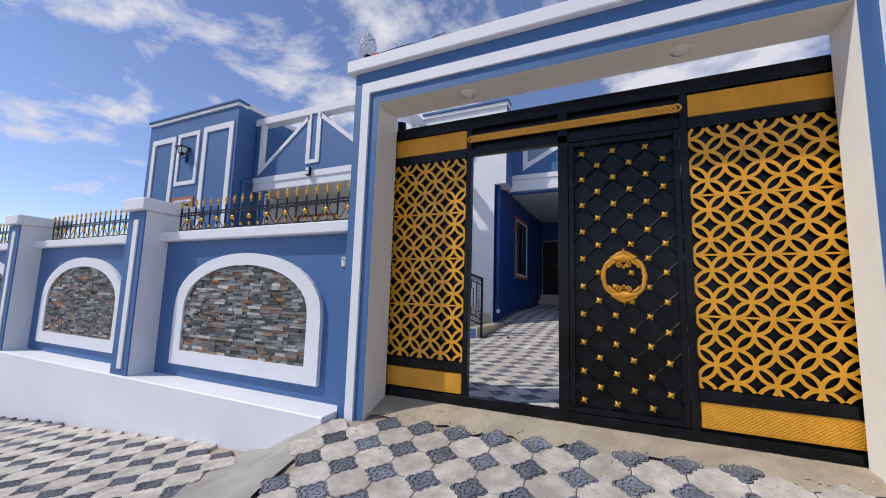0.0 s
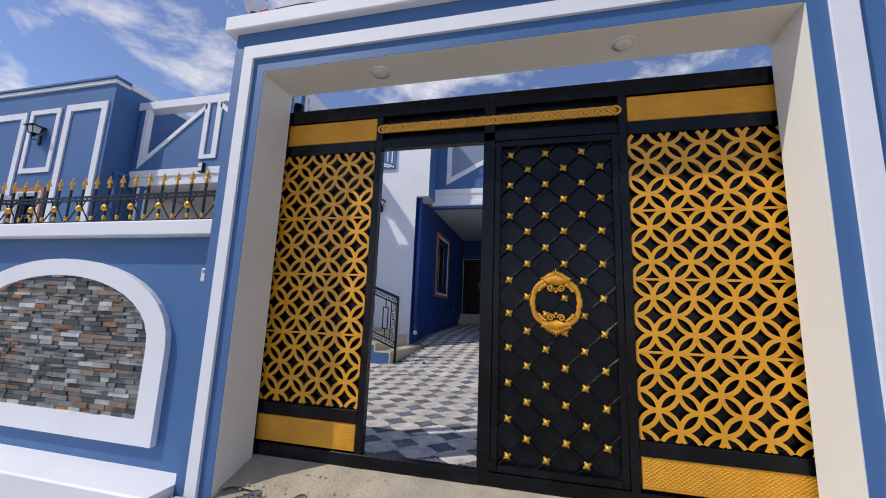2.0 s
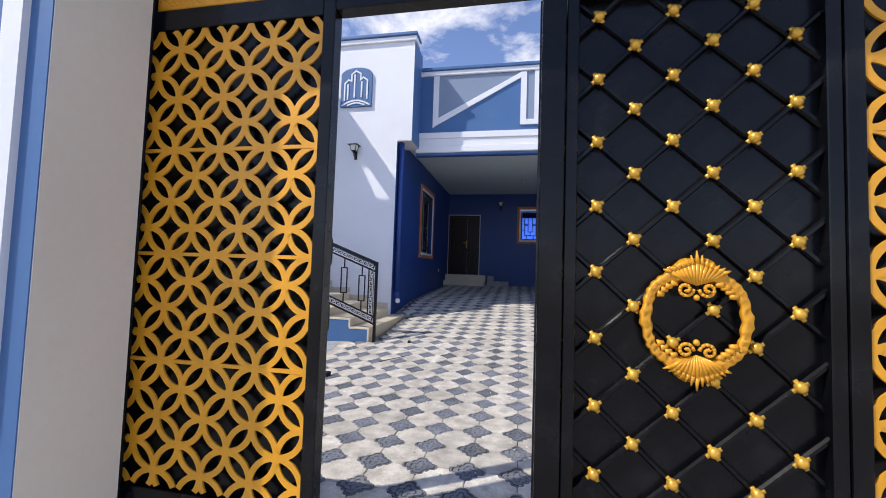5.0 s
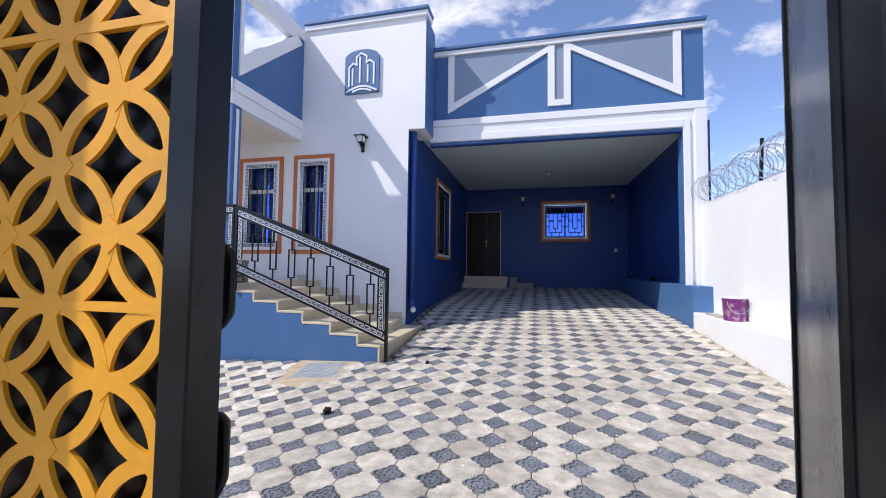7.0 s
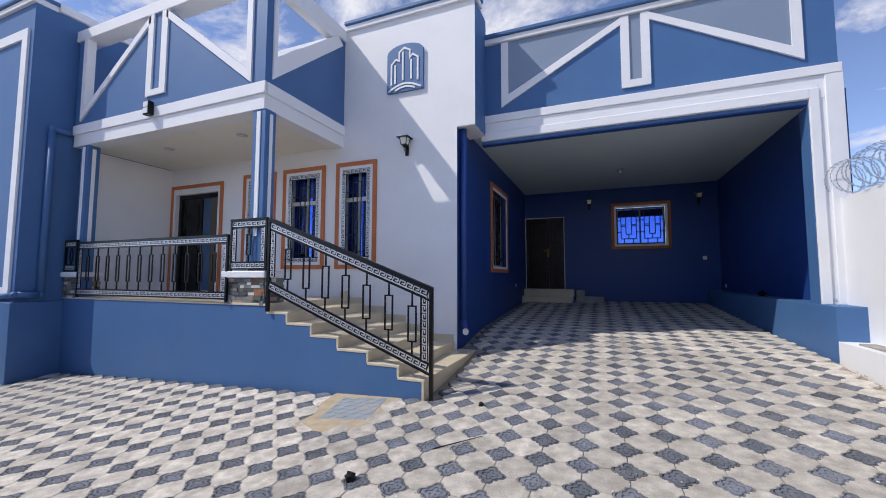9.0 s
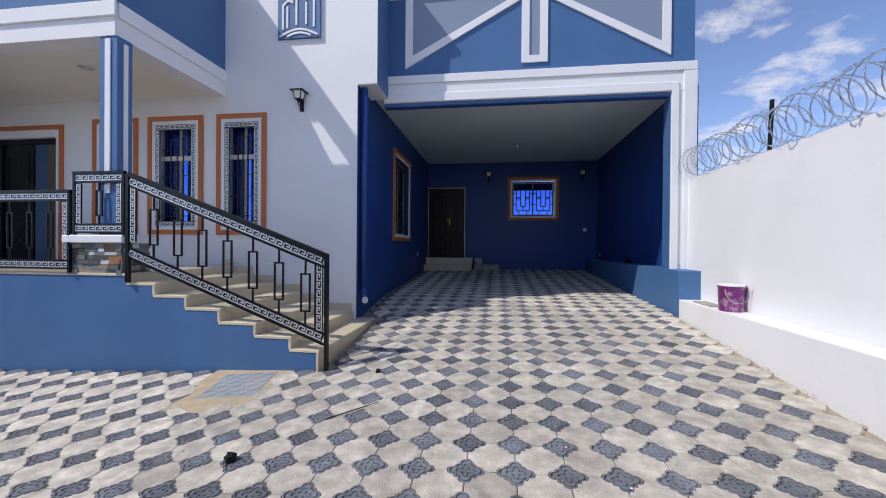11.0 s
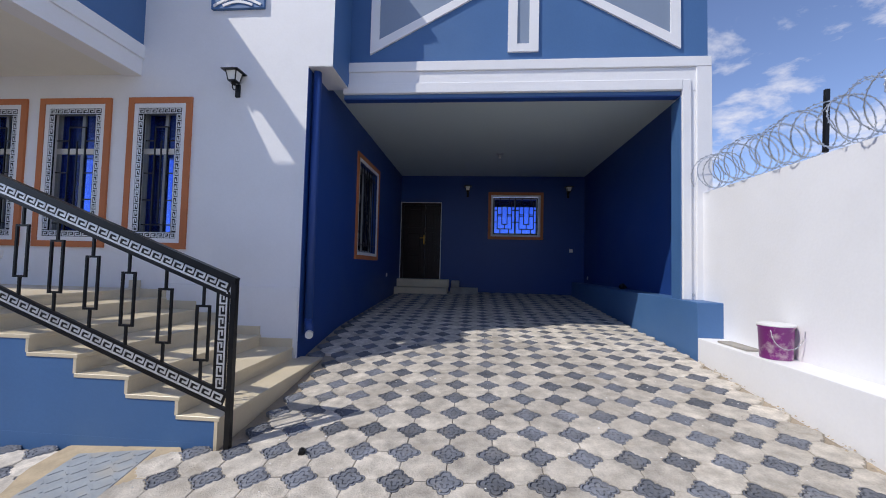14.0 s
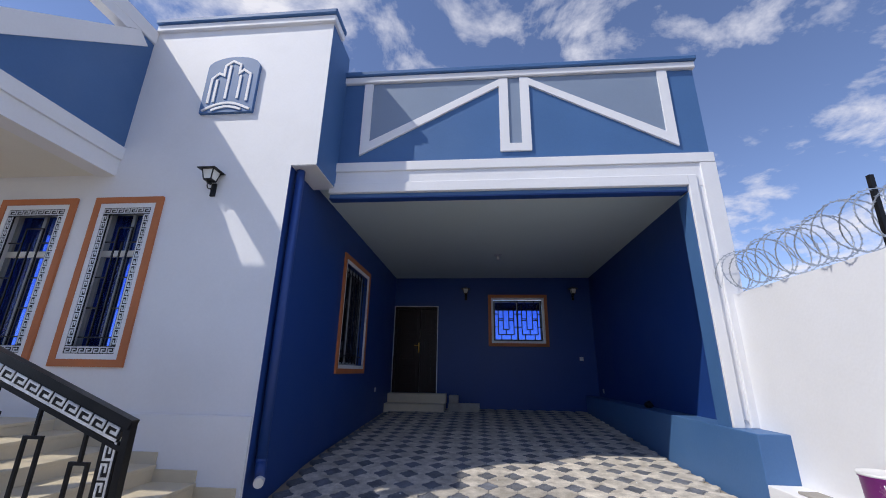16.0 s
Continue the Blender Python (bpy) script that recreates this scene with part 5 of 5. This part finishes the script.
def flat_rail(x0, x1, z0, z1, label, n, end_bands=True, stand=None):
    t = thing("porch_railing", ((x0 + x1) / 2, RY, z0), label, "railing", "porch railings")
    ps = []
    bm = bmesh.new()
    box(bm, x0, x1, RY - 0.022, RY + 0.022, z1 - 0.03, z1)
    ps.append(part("handrail", bm, IRON))
    ps.append(key_strip((x0 + 0.02, RY, z1 - 0.073), (x1 - 0.02, RY, z1 - 0.073), 0.08, (0, -1, 0), "upper_band"))
    ps.append(key_strip((x0 + 0.02, RY, z0 + 0.05), (x1 - 0.02, RY, z0 + 0.05), 0.08, (0, -1, 0), "lower_band"))
    for z in (z1 - 0.12, z0 + 0.098, z0 + 0.005):
        bm = bmesh.new()
        box(bm, x0, x1, RY - 0.01, RY + 0.01, z - 0.008, z + 0.008)
        ps.append(part("rail", bm, IRON))
    for x in (x0, x1 - 0.03):
        bm = bmesh.new()
        box(bm, x, x + 0.03, RY - 0.016, RY + 0.016, (stand or z0) - 0.0, z1)
        ps.append(part("post", bm, IRON))
    if end_bands:
        ps.append(key_strip((x0 + 0.07, RY, z0 + 0.11), (x0 + 0.07, RY, z1 - 0.13), 0.07, (0, -1, 0), "end_band"))
        ps.append(key_strip((x1 - 0.07, RY, z0 + 0.11), (x1 - 0.07, RY, z1 - 0.13), 0.07, (0, -1, 0), "end_band"))
    for k in range(n):
        x = x0 + 0.14 + (x1 - x0 - 0.28) * (k + 0.5) / n
        bm = bmesh.new()
        spindle(bm, x, z1 - 0.12, z0 + 0.10, w=0.085, h=0.46)
        ps.append(part("spindle", bm, IRON))
    adopt(t, *ps)


flat_rail(-9.10, -5.56, 1.09, 1.99, "black iron porch railing with silver key-pattern bands", 12, stand=1.05)
flat_rail(-5.52, -4.86, 1.50, 2.19, "short black iron railing with key pattern above the pier", 1, stand=1.48)
flat_rail(-9.50, -9.14, 1.50, 2.03, "short black iron railing with key pattern above the pier", 1, False, stand=1.48)
t = thing("red_rod", (-5.33, PY + 0.36, 2.5), "thin red plastic rod leaning behind the porch column", "rod")
bm = bmesh.new()
cyl(bm, (-5.30, PY + 0.40, FZ), (-5.40, PY + 0.42, 2.75), 0.012, n=8)
adopt(t, part("shaft", bm, RED))


# ---------------- pipes ----------------
def pipe(pts, r, m, label):
    t = thing("drain_pipe", pts[0], label, "pipe", "drain pipes")
    bm = bmesh.new()
    for p, q in zip(pts, pts[1:]):
        cyl(bm, p, q, r, n=14)
    for p in pts[1:-1]:
        bmesh.ops.create_uvsphere(bm, u_segments=12, v_segments=8, radius=r * 1.12, matrix=Matrix.Translation(p))
    adopt(t, part("pipe_run", bm, m, None, "", True))
    return t


pipe([(-2.79, HY + 0.12, 3.78), (-2.79, HY + 0.12, 0.72), (-2.74, HY + 0.05, 0.58)], 0.05, BLUE_SHADED, "blue painted drain pipe down the carport corner")
t = thing("pipe_end", (-2.72, HY + 0.02, 0.57), "white capped pipe end near the ground", "pipe cap")
bm = bmesh.new()
cyl(bm, (-2.74, HY + 0.05, 0.58), (-2.715, HY - 0.02, 0.565), 0.045, n=16)
adopt(t, part("cap", bm, PLASTIC))
pipe([(TX + 0.06, PY - 0.05, 3.95), (TX + 0.06, TY + 0.30, 3.95), (TX + 0.06, TY + 0.30, 1.10), (TX + 0.06, TY - 0.02, 1.10), (TX - 0.55, TY - 0.05, 1.06)], 0.05, BLUE, "blue painted pipe down the side of the house block")

# ---------------- carport small things ----------------
t = thing("entry_step", (-2.2, CB - 0.3, 0.7), "two cream tiled steps below the carport door", "step")
a = B("lower_step", (-2.97, -1.51, CB - 0.66, CB, 0.55, 0.86), STEP, None, "", 0.006)
b = B("upper_step", (-2.86, -1.49, CB - 0.34, CB, 0.86, 1.06), STEP, None, "", 0.006)
adopt(t, a, b)
t = thing("concrete_block", (-1.1, CB - 0.4, 0.7), "grey hollow concrete block lying by the steps", "block", "concrete blocks")
bm = bmesh.new()
band(bm, rect(-1.42, -0.72, CB - 0.55, CB - 0.2), rect(-1.36, -0.78, CB - 0.49, CB - 0.26), 0, 0.18)
bm.transform(Matrix.Translation((0, 0, 0.69)) @ Matrix(((1, 0, 0, 0), (0, 0, 1, 0), (0, 1, 0, 0), (0, 0, 0, 1))))
adopt(t, part("hollow_body", bm, CONC))
t = thing("concrete_block", (-1.3, CB - 0.3, 0.9), "broken grey concrete block piece standing on another", "block", "concrete blocks")
adopt(t, B("body", (-1.41, -1.20, CB - 0.5, CB - 0.3, 0.872, 1.05), CONC, None, "", 0.015))


def socket(x, z, M, label):
    t = tagged(new("wall_socket"), label, "socket", "wall sockets")
    a = B("plate", (-0.045, 0.045, -0.012, 0, -0.045, 0.045), PLASTIC, t, "", 0.006)
    b = B("face", (-0.03, 0.03, -0.016, -0.011, -0.03, 0.03), PLASTIC, t, "", 0.004)
    t.matrix_basis = M


socket(0, 0, pose(1.71, CB, 1.90), "white wall socket on the blue wall")
socket(0, 0, pose(CX0, 14.2, 1.18, 0, 0, 90), "white wall socket on the blue wall")
socket(0, 0, pose(CX1, 15.4, 1.2, 0, 0, -90), "white wall socket on the blue wall")
t = thing("scrap_bowl", (1.88, 10.35, 1.07), "crumpled pale metal bowl on the blue ledge", "bowl")
bm = bmesh.new()
lathe(bm, [(0.05, 0), (0.09, 0.05), (0.10, 0.075), (0.09, 0.07), (0.045, 0.012)], (1.88, 10.35, 1.071), 12)
for v in bm.verts:
    v.co += Vector((random.uniform(-1, 1), random.uniform(-1, 1), random.uniform(-0.6, 1))) * 0.012
adopt(t, part("bowl", bm, SILVER))
t = thing("dark_scrap", (1.9, 12.6, 1.07), "small dark lump of rubbish on the blue ledge", "rubbish")
bm = bmesh.new()
bmesh.ops.create_icosphere(bm, subdivisions=2, radius=0.06, matrix=Matrix.Translation((1.9, 12.6, 1.115)))
for v in bm.verts:
    v.co += Vector((random.uniform(-1, 1), random.uniform(-1, 1), random.uniform(-0.5, 0.5))) * 0.015
adopt(t, part("lump", bm, IRON))

# paint bucket on the ledge
t = thing("paint_bucket", (1.875, 8.86, 0.67), "purple plastic paint bucket splashed with white paint on the ledge", "bucket")
ox, oy, oz = 1.875, 8.88, 0.672
bm = bmesh.new()
lathe(bm, [(0.112, 0), (0.118, 0.006), (0.128, 0.27), (0.135, 0.275), (0.135, 0.30), (0.128, 0.30), (0.122, 0.25), (0.112, 0.02)], (ox, oy, oz), 32)
a = part("body", bm, PURPLE, None, "", True)
bm = bmesh.new()
lathe(bm, [(0.137, 0.285), (0.140, 0.292), (0.137, 0.305), (0.131, 0.303)], (ox, oy, oz), 32)
b = part("rim", bm, PLASTIC, None, "white paint-crusted rim", True)
bm = bmesh.new()
pts = [(ox + 0.137 * math.cos(k * math.pi / 10), oy - 0.137 - 0.006 * math.sin(k * math.pi / 10), oz + 0.26 - 0.16 * math.sin(k * math.pi / 10)) for k in range(11)]
for p, q in zip(pts, pts[1:]):
    cyl(bm, p, q, 0.0035, n=6)
c = part("bail_handle", bm, WIRE, None, "wire handle", True)
adopt(t, a, b, c)
t = thing("scraper_board", (1.88, 9.35, 0.67), "thin worn board lying on the white ledge", "board")
adopt(t, B("board", (1.80, 1.95, 9.15, 9.6, 0.671, 0.69), CONC, None, "", 0.004))


# ---------------- razor wire ----------------
def razor(nm, p0, p1, turns, r, posts, label):
    t = thing(nm, p0, label, "razor wire", "razor wire coils")
    p0, p1 = Vector(p0), Vector(p1)
    ax = (p1 - p0).normalized()
    sd = ax.cross(Vector((0, 0, 1))).normalized()
    rnd = random.Random(5)
    ps = []
    bm = bmesh.new()
    n = turns * 26
    prev = None
    for k in range(n + 1):
        a = 2 * math.pi * k / 26
        rr = r * (1 + 0.10 * math.sin(k * 0.037) + 0.05 * math.sin(k * 0.21))
        c = p0 + (p1 - p0) * (k / n) + ax * (0.10 * math.sin(a * 0.5))
        q = c + sd * rr * math.cos(a) + Vector((0, 0, 1)) * rr * math.sin(a)
        if prev:
            bar(bm, prev, q, 0.006, 0.006)
            d = (q - prev).normalized()
            u = d.cross(ax).normalized()
            for s in (1, -1):
                v = [bm.verts.new(z) for z in (q - d * 0.012, q + d * 0.012, q + u * 0.015 * s + d * 0.010 * s)]
                bm.faces.new(v)
        prev = q
    ps.append(part("coil", bm, WIRE))
    for f in posts:
        c = p0 + (p1 - p0) * f
        bm = bmesh.new()
        bar(bm, (c.x, c.y, c.z - r - 0.01), (c.x + 0.02, c.y, c.z + 0.32), 0.03, 0.03)
        ps.append(part("post", bm, IRON, None, "grey angle-iron post"))
    adopt(t, *ps)


razor("razor_wire", (2.08, 10.45, 2.64), (2.08, 3.6, 2.64), 62, 0.20, (0.02, 0.27, 0.52, 0.80), "coiled galvanised razor wire on iron posts on the boundary wall")
razor("razor_wire", (1.85, 3.3, 2.33), (8.5, 3.3, 2.33), 30, 0.2, (0.03, 0.4, 0.8), "coiled galvanised razor wire on the street wall")
razor("razor_wire", (-19.1, 4.0, 1.62), (-19.1, 16, 1.62), 30, 0.2, (0.1, 0.5), "coiled razor wire on the far boundary wall")

# ---------------- ground details ----------------
t = thing("inspection_cover", (-3.2, 7.4, 0.0), "grey ribbed inspection cover set in a sandy screed", "cover")
bm = bmesh.new()
m = ground_pose(-3.25, 7.52, 0.0, 0.14)
boxm(bm, m @ Matrix.Translation((0, 0, 0.004)), 0.53, 0.55, 0.034, 0.004)
a = part("plate", bm, GREYPLATE)
bm = bmesh.new()
for i in range(7):
    for j in range(6):
        boxm(bm, m @ pose(-0.219 + i * 0.073, -0.225 + j * 0.09, 0.0225, 0, 0, 45 if (i + j) % 2 else -45), 0.075, 0.014, 0.004)
c = part("ribs", bm, GREYPLATE)
bm = bmesh.new()
vs = []
for k in range(40):
    a_ = 2 * math.pi * k / 40
    rr = 1 + 0.10 * math.sin(3 * a_ + 1) + 0.06 * math.sin(7 * a_)
    vs.append((rr * 0.44 * max(-0.75, min(0.75, math.cos(a_))) / 0.75, rr * 0.44 * max(-0.75, min(0.75, math.sin(a_))) / 0.75 - 0.05))
prism(bm, vs, -0.02, 0.0165, "z")
bm.transform(m)
b = part("screed", bm, SCREED, None, "sandy mortar patch")
adopt(t, a, b, c)


def stone_lump(x, y, r, m, name, label):
    t = thing(name, (x, y, ground_z(x, y)), label, "rubble")
    bm = bmesh.new()
    bmesh.ops.create_icosphere(bm, subdivisions=2, radius=r, matrix=Matrix.Translation((x, y, ground_z(x, y) + r * 0.75)))
    rnd = random.Random(int(x * 1000))
    for v in bm.verts:
        v.co += Vector((rnd.uniform(-1, 1), rnd.uniform(-1, 1), rnd.uniform(-0.7, 0.7))) * r * 0.25
    adopt(t, part("lump", bm, m))


stone_lump(-2.47, 6.33, 0.040, IRON, "dark_stone", "small dark lump of slag on the pavers")
stone_lump(-1.92, 7.75, 0.03, IRON, "dark_stone", "small black scrap on the pavers")
t = thing("twig", (-1.9, 6.9, 0.06), "thin dark twig lying on the pavers", "twig")
bm = bmesh.new()
cyl(bm, (-2.05, 6.85, ground_z(-2.05, 6.85) + 0.022), (-1.72, 7.12, ground_z(-1.72, 7.12) + 0.026), 0.006, 0.003, 6)
adopt(t, part("stem", bm, IRON))
# mortar strip along the gate foot
bm = bmesh.new()
rnd = random.Random(3)
N = 44
f0 = [(-1.86 + 3.28 * k / N, 3.15 + 0.04 * math.sin(k * 0.9) + rnd.uniform(-0.03, 0.03)) for k in range(N + 1)]
f1 = [(-1.86 + 3.28 * k / N, 3.52) for k in range(N + 1)]
va = [bm.verts.new((x, y, ground_z(x, y) + 0.002)) for x, y in f0]
vm = [bm.verts.new((x, 3.30, ground_z(x, 3.30) + 0.020 + rnd.uniform(-0.004, 0.004))) for x, y in f0]
vb = [bm.verts.new((x, y, 0.0)) for x, y in f1]
for k in range(N):
    bm.faces.new((va[k], va[k + 1], vm[k + 1], vm[k]))
    bm.faces.new((vm[k], vm[k + 1], vb[k + 1], vb[k]))
setting(part("gate_screed", bm, APRON, None, "", True), "rough cement apron along the gate foot", "apron")

# bare cement slope down the side of the ramp
bm = bmesh.new()
rnd = random.Random(8)
rows = []
for k in range(41):
    y = -3.4 + 6.45 * k / 40
    e = ramp_edge_x(y)
    row = []
    for f in range(9):
        x = e + 0.06 - 0.86 * f / 8
        row.append(bm.verts.new((x + rnd.uniform(-0.02, 0.02), y, ground_z(x, min(y, 3.0)) + 0.010 + (0.006 if 0 < f < 8 else -0.006) + rnd.uniform(-0.006, 0.006))))
    rows.append(row)
for p, q in zip(rows, rows[1:]):
    for k in range(8):
        bm.faces.new((p[k], p[k + 1], q[k + 1], q[k]))
setting(part("ramp_edge", bm, CONC, None, "", True), "rough bare cement slope along the side of the ramp", "ramp edge")

# ---------------- pavers ----------------
PT = 0.295


def dark_r(a):
    a = abs((math.degrees(a) + 45) % 90 - 45)
    return float(np.interp(a, (0, 10, 18, 25, 30, 37, 45), (0.108, 0.106, 0.099, 0.087, 0.074, 0.081, 0.083)))


OCT = [0, 10, 18, 25, 30, 37, 45, 53, 60, 65, 72, 80]


def paver_mesh(outline, m, name, petal=False):
    """A paver: sides, a worn chamfer and a top; the dark ones carry a raised inner flower."""
    bm = bmesh.new()
    c = Vector((sum(p[0] for p in outline) / len(outline), sum(p[1] for p in outline) / len(outline)))
    rings = []
    for ins, z in ((0.0, -0.02), (0.0, 0.010), (0.009, 0.012), (0.012, -0.004), (0.017, -0.004), (0.020, 0.012), (0.047, 0.012), (0.050, 0.001), (0.055, 0.001), (0.058, 0.011)) if petal else ((0.0, -0.02), (0.0, 0.009), (0.005, 0.013)):
        ring = []
        for x, y in outline:
            v = Vector((x, y)) - c
            v = v * (1 - ins / v.length)
            ring.append(bm.verts.new((c.x + v.x, c.y + v.y, z)))
        rings.append(ring)
    n = len(outline)
    for p, q in zip(rings, rings[1:]):
        for k in range(n):
            bm.faces.new((p[k], p[(k + 1) % n], q[(k + 1) % n], q[k]))
    bm.faces.new(rings[-1])
    return mesh_of(name, bm, m)


dark_out = [(dark_r(radians(a)) * math.cos(radians(a)), dark_r(radians(a)) * math.sin(radians(a))) for q in range(4) for a in (q * 90 + o for o in OCT)]
light_out = []
for qx, qy, a0 in ((-1, -1, 0), (1, -1, 90), (1, 1, 180), (-1, 1, 270)):
    for k in [90] + OCT[::-1]:
        a = radians(a0 + k)
        r = dark_r(a) + 0.004
        px, py = qx * PT / 2 + r * math.cos(a), qy * PT / 2 + r * math.sin(a)
        lim = PT / 2 - 0.0025
        light_out.append((max(-lim, min(lim, px)), max(-lim, min(lim, py))))
# two alike at the joint lines are kept apart by the gap
dark_me = paver_mesh(dark_out, DARKTILE, "paver", True)
dark_far = paver_mesh(dark_out, DARKTILE, "paver")
light_me = paver_mesh(light_out, LIGHTTILE, "paver")
pave_in = setting(new("pavement"), "grey and charcoal interlocking yard pavers", "pavement")
pave_out = setting(new("pavement_street"), "grey and charcoal interlocking street pavers", "pavement")


def merged(name, tiles, me_src, parent):
    """Many pavers as one mesh."""
    co = np.empty(len(me_src.vertices) * 3)
    me_src.vertices.foreach_get("co", co)
    co = np.c_[co.reshape(-1, 3), np.ones(len(me_src.vertices))]
    faces = [tuple(p.vertices) for p in me_src.polygons]
    V, F = [], []
    for k, m in enumerate(tiles):
        V.append((co @ np.array(m).T)[:, :3])
        o = k * len(co)
        F += [tuple(o + i for i in f) for f in faces]
    me = bpy.data.meshes.new(name)
    me.from_pydata(np.concatenate(V).tolist(), [], F)
    me.materials.append(me_src.materials[0])
    ob = new(name, me)
    ob.parent = parent
    ob["kind"] = "stuff"


def yard(x, y):
    if not (3.58 < y < CB - 0.02 and x > -14.5):
        return False
    if y > 9.86:
        return CX0 + 0.08 < x < 1.70
    if y > PY - 0.05:
        return -2.50 < x < 1.70
    if -3.54 < x < -2.93 and 7.2 < y < 7.86:
        return False
    if y > TY - 0.1 and x < TX + 0.1:
        return False
    return x < 1.70


def street(x, y):
    e = ramp_edge_x(y)
    if e - 0.76 < x < e + 0.06:
        return False
    return -16 < x < 4.5 and -3.4 < y < (3.20 if -1.85 < x < 1.42 else 2.98 if x > -2.05 else 2.84)


sets = {(w, k): [] for w in "io" for k in "dl"}
TURN = {"i": 0.0, "o": radians(3.0)}
for w, ox, oy, inside in (("i", -0.643, 7.80, yard), ("o", -1.57, 2.78, street)):
    cs, sn = math.cos(TURN[w]), math.sin(TURN[w])
    for i in range(-64, 44):
        for j in range(-50, 60):
            for kind, h in (("d", 0.0), ("l", 0.5)):
                u, v = (i + h) * PT, (j + h) * PT
                x, y = ox + u * cs - v * sn, oy + u * sn + v * cs
                if inside(x, y):
                    sets[w, kind].append((x, y))
rnd = random.Random(11)
for (w, kind), pts in sets.items():
    me, parent = (dark_me if kind == "d" else light_me), (pave_in if w == "i" else pave_out)
    home = (-0.8, 7.6) if w == "i" else (0.0, 2.0)
    limit = 260 if w == "i" else 130
    pts.sort(key=lambda p: math.hypot(p[0] - home[0], (p[1] - home[1]) * 0.8))
    rest = []
    for k, (x, y) in enumerate(pts):
        m = ground_pose(x, y, rnd.uniform(-0.002, 0.002), TURN[w] + rnd.uniform(-0.012, 0.012)) @ pose(0, 0, 0, rnd.uniform(-0.5, 0.5), rnd.uniform(-0.5, 0.5), 90 * rnd.randrange(4))
        if k < limit:
            ob = new("paver", me)
            ob.parent = parent
            ob.matrix_basis = m
        else:
            rest.append(m)
    merged("pavers", rest[:500], me, parent)
    merged("pavers", rest[500:], dark_far if kind == "d" else me, parent)


# ---------------- litter ----------------
def litter(name, count, place, size, m, label, seed):
    """Chips and crumbs scattered over the pavers as one loose mass."""
    rn = random.Random(seed)
    bm = bmesh.new()
    for _ in range(count):
        x, y = place(rn)
        r = size * rn.uniform(0.4, 1.5)
        a = rn.uniform(0, 6.28)
        z = ground_z(x, y) + 0.014
        base = [bm.verts.new((x + r * rn.uniform(0.6, 1.2) * math.cos(a + k * 1.57), y + r * rn.uniform(0.6, 1.2) * math.sin(a + k * 1.57), z)) for k in range(4)]
        tip = bm.verts.new((x + rn.uniform(-0.3, 0.3) * r, y + rn.uniform(-0.3, 0.3) * r, z + r * rn.uniform(0.3, 0.9)))
        for k in range(4):
            bm.faces.new((base[k], base[(k + 1) % 4], tip))
    tagged(part(name, bm, m), label, "litter", kind="stuff")


def on_yard(rn):
    while True:
        x, y = rn.uniform(-6, 1.7), rn.uniform(3.7, 15)
        if yard(x, y):
            return x, y


litter("chip_litter", 420, on_yard, 0.008, PLASTIC, "white paint and plaster chips scattered on the yard pavers", 21)
litter("crumb_litter", 260, on_yard, 0.008, CONC, "small grey mortar crumbs scattered on the yard pavers", 22)
litter("gate_rubble", 320, lambda rn: (rn.uniform(-1.85, 1.4), rn.uniform(2.7, 3.45) if rn.random() < 0.4 else rn.uniform(3.12, 3.44)), 0.009, SCREED, "loose mortar rubble and gravel along the gate foot", 23)
litter("wall_foot_sand", 240, lambda rn: (1.73 - abs(rn.gauss(0, 0.05)), rn.uniform(3.8, 9.8)), 0.008, SCREED, "sandy crumbs along the foot of the boundary wall", 24)
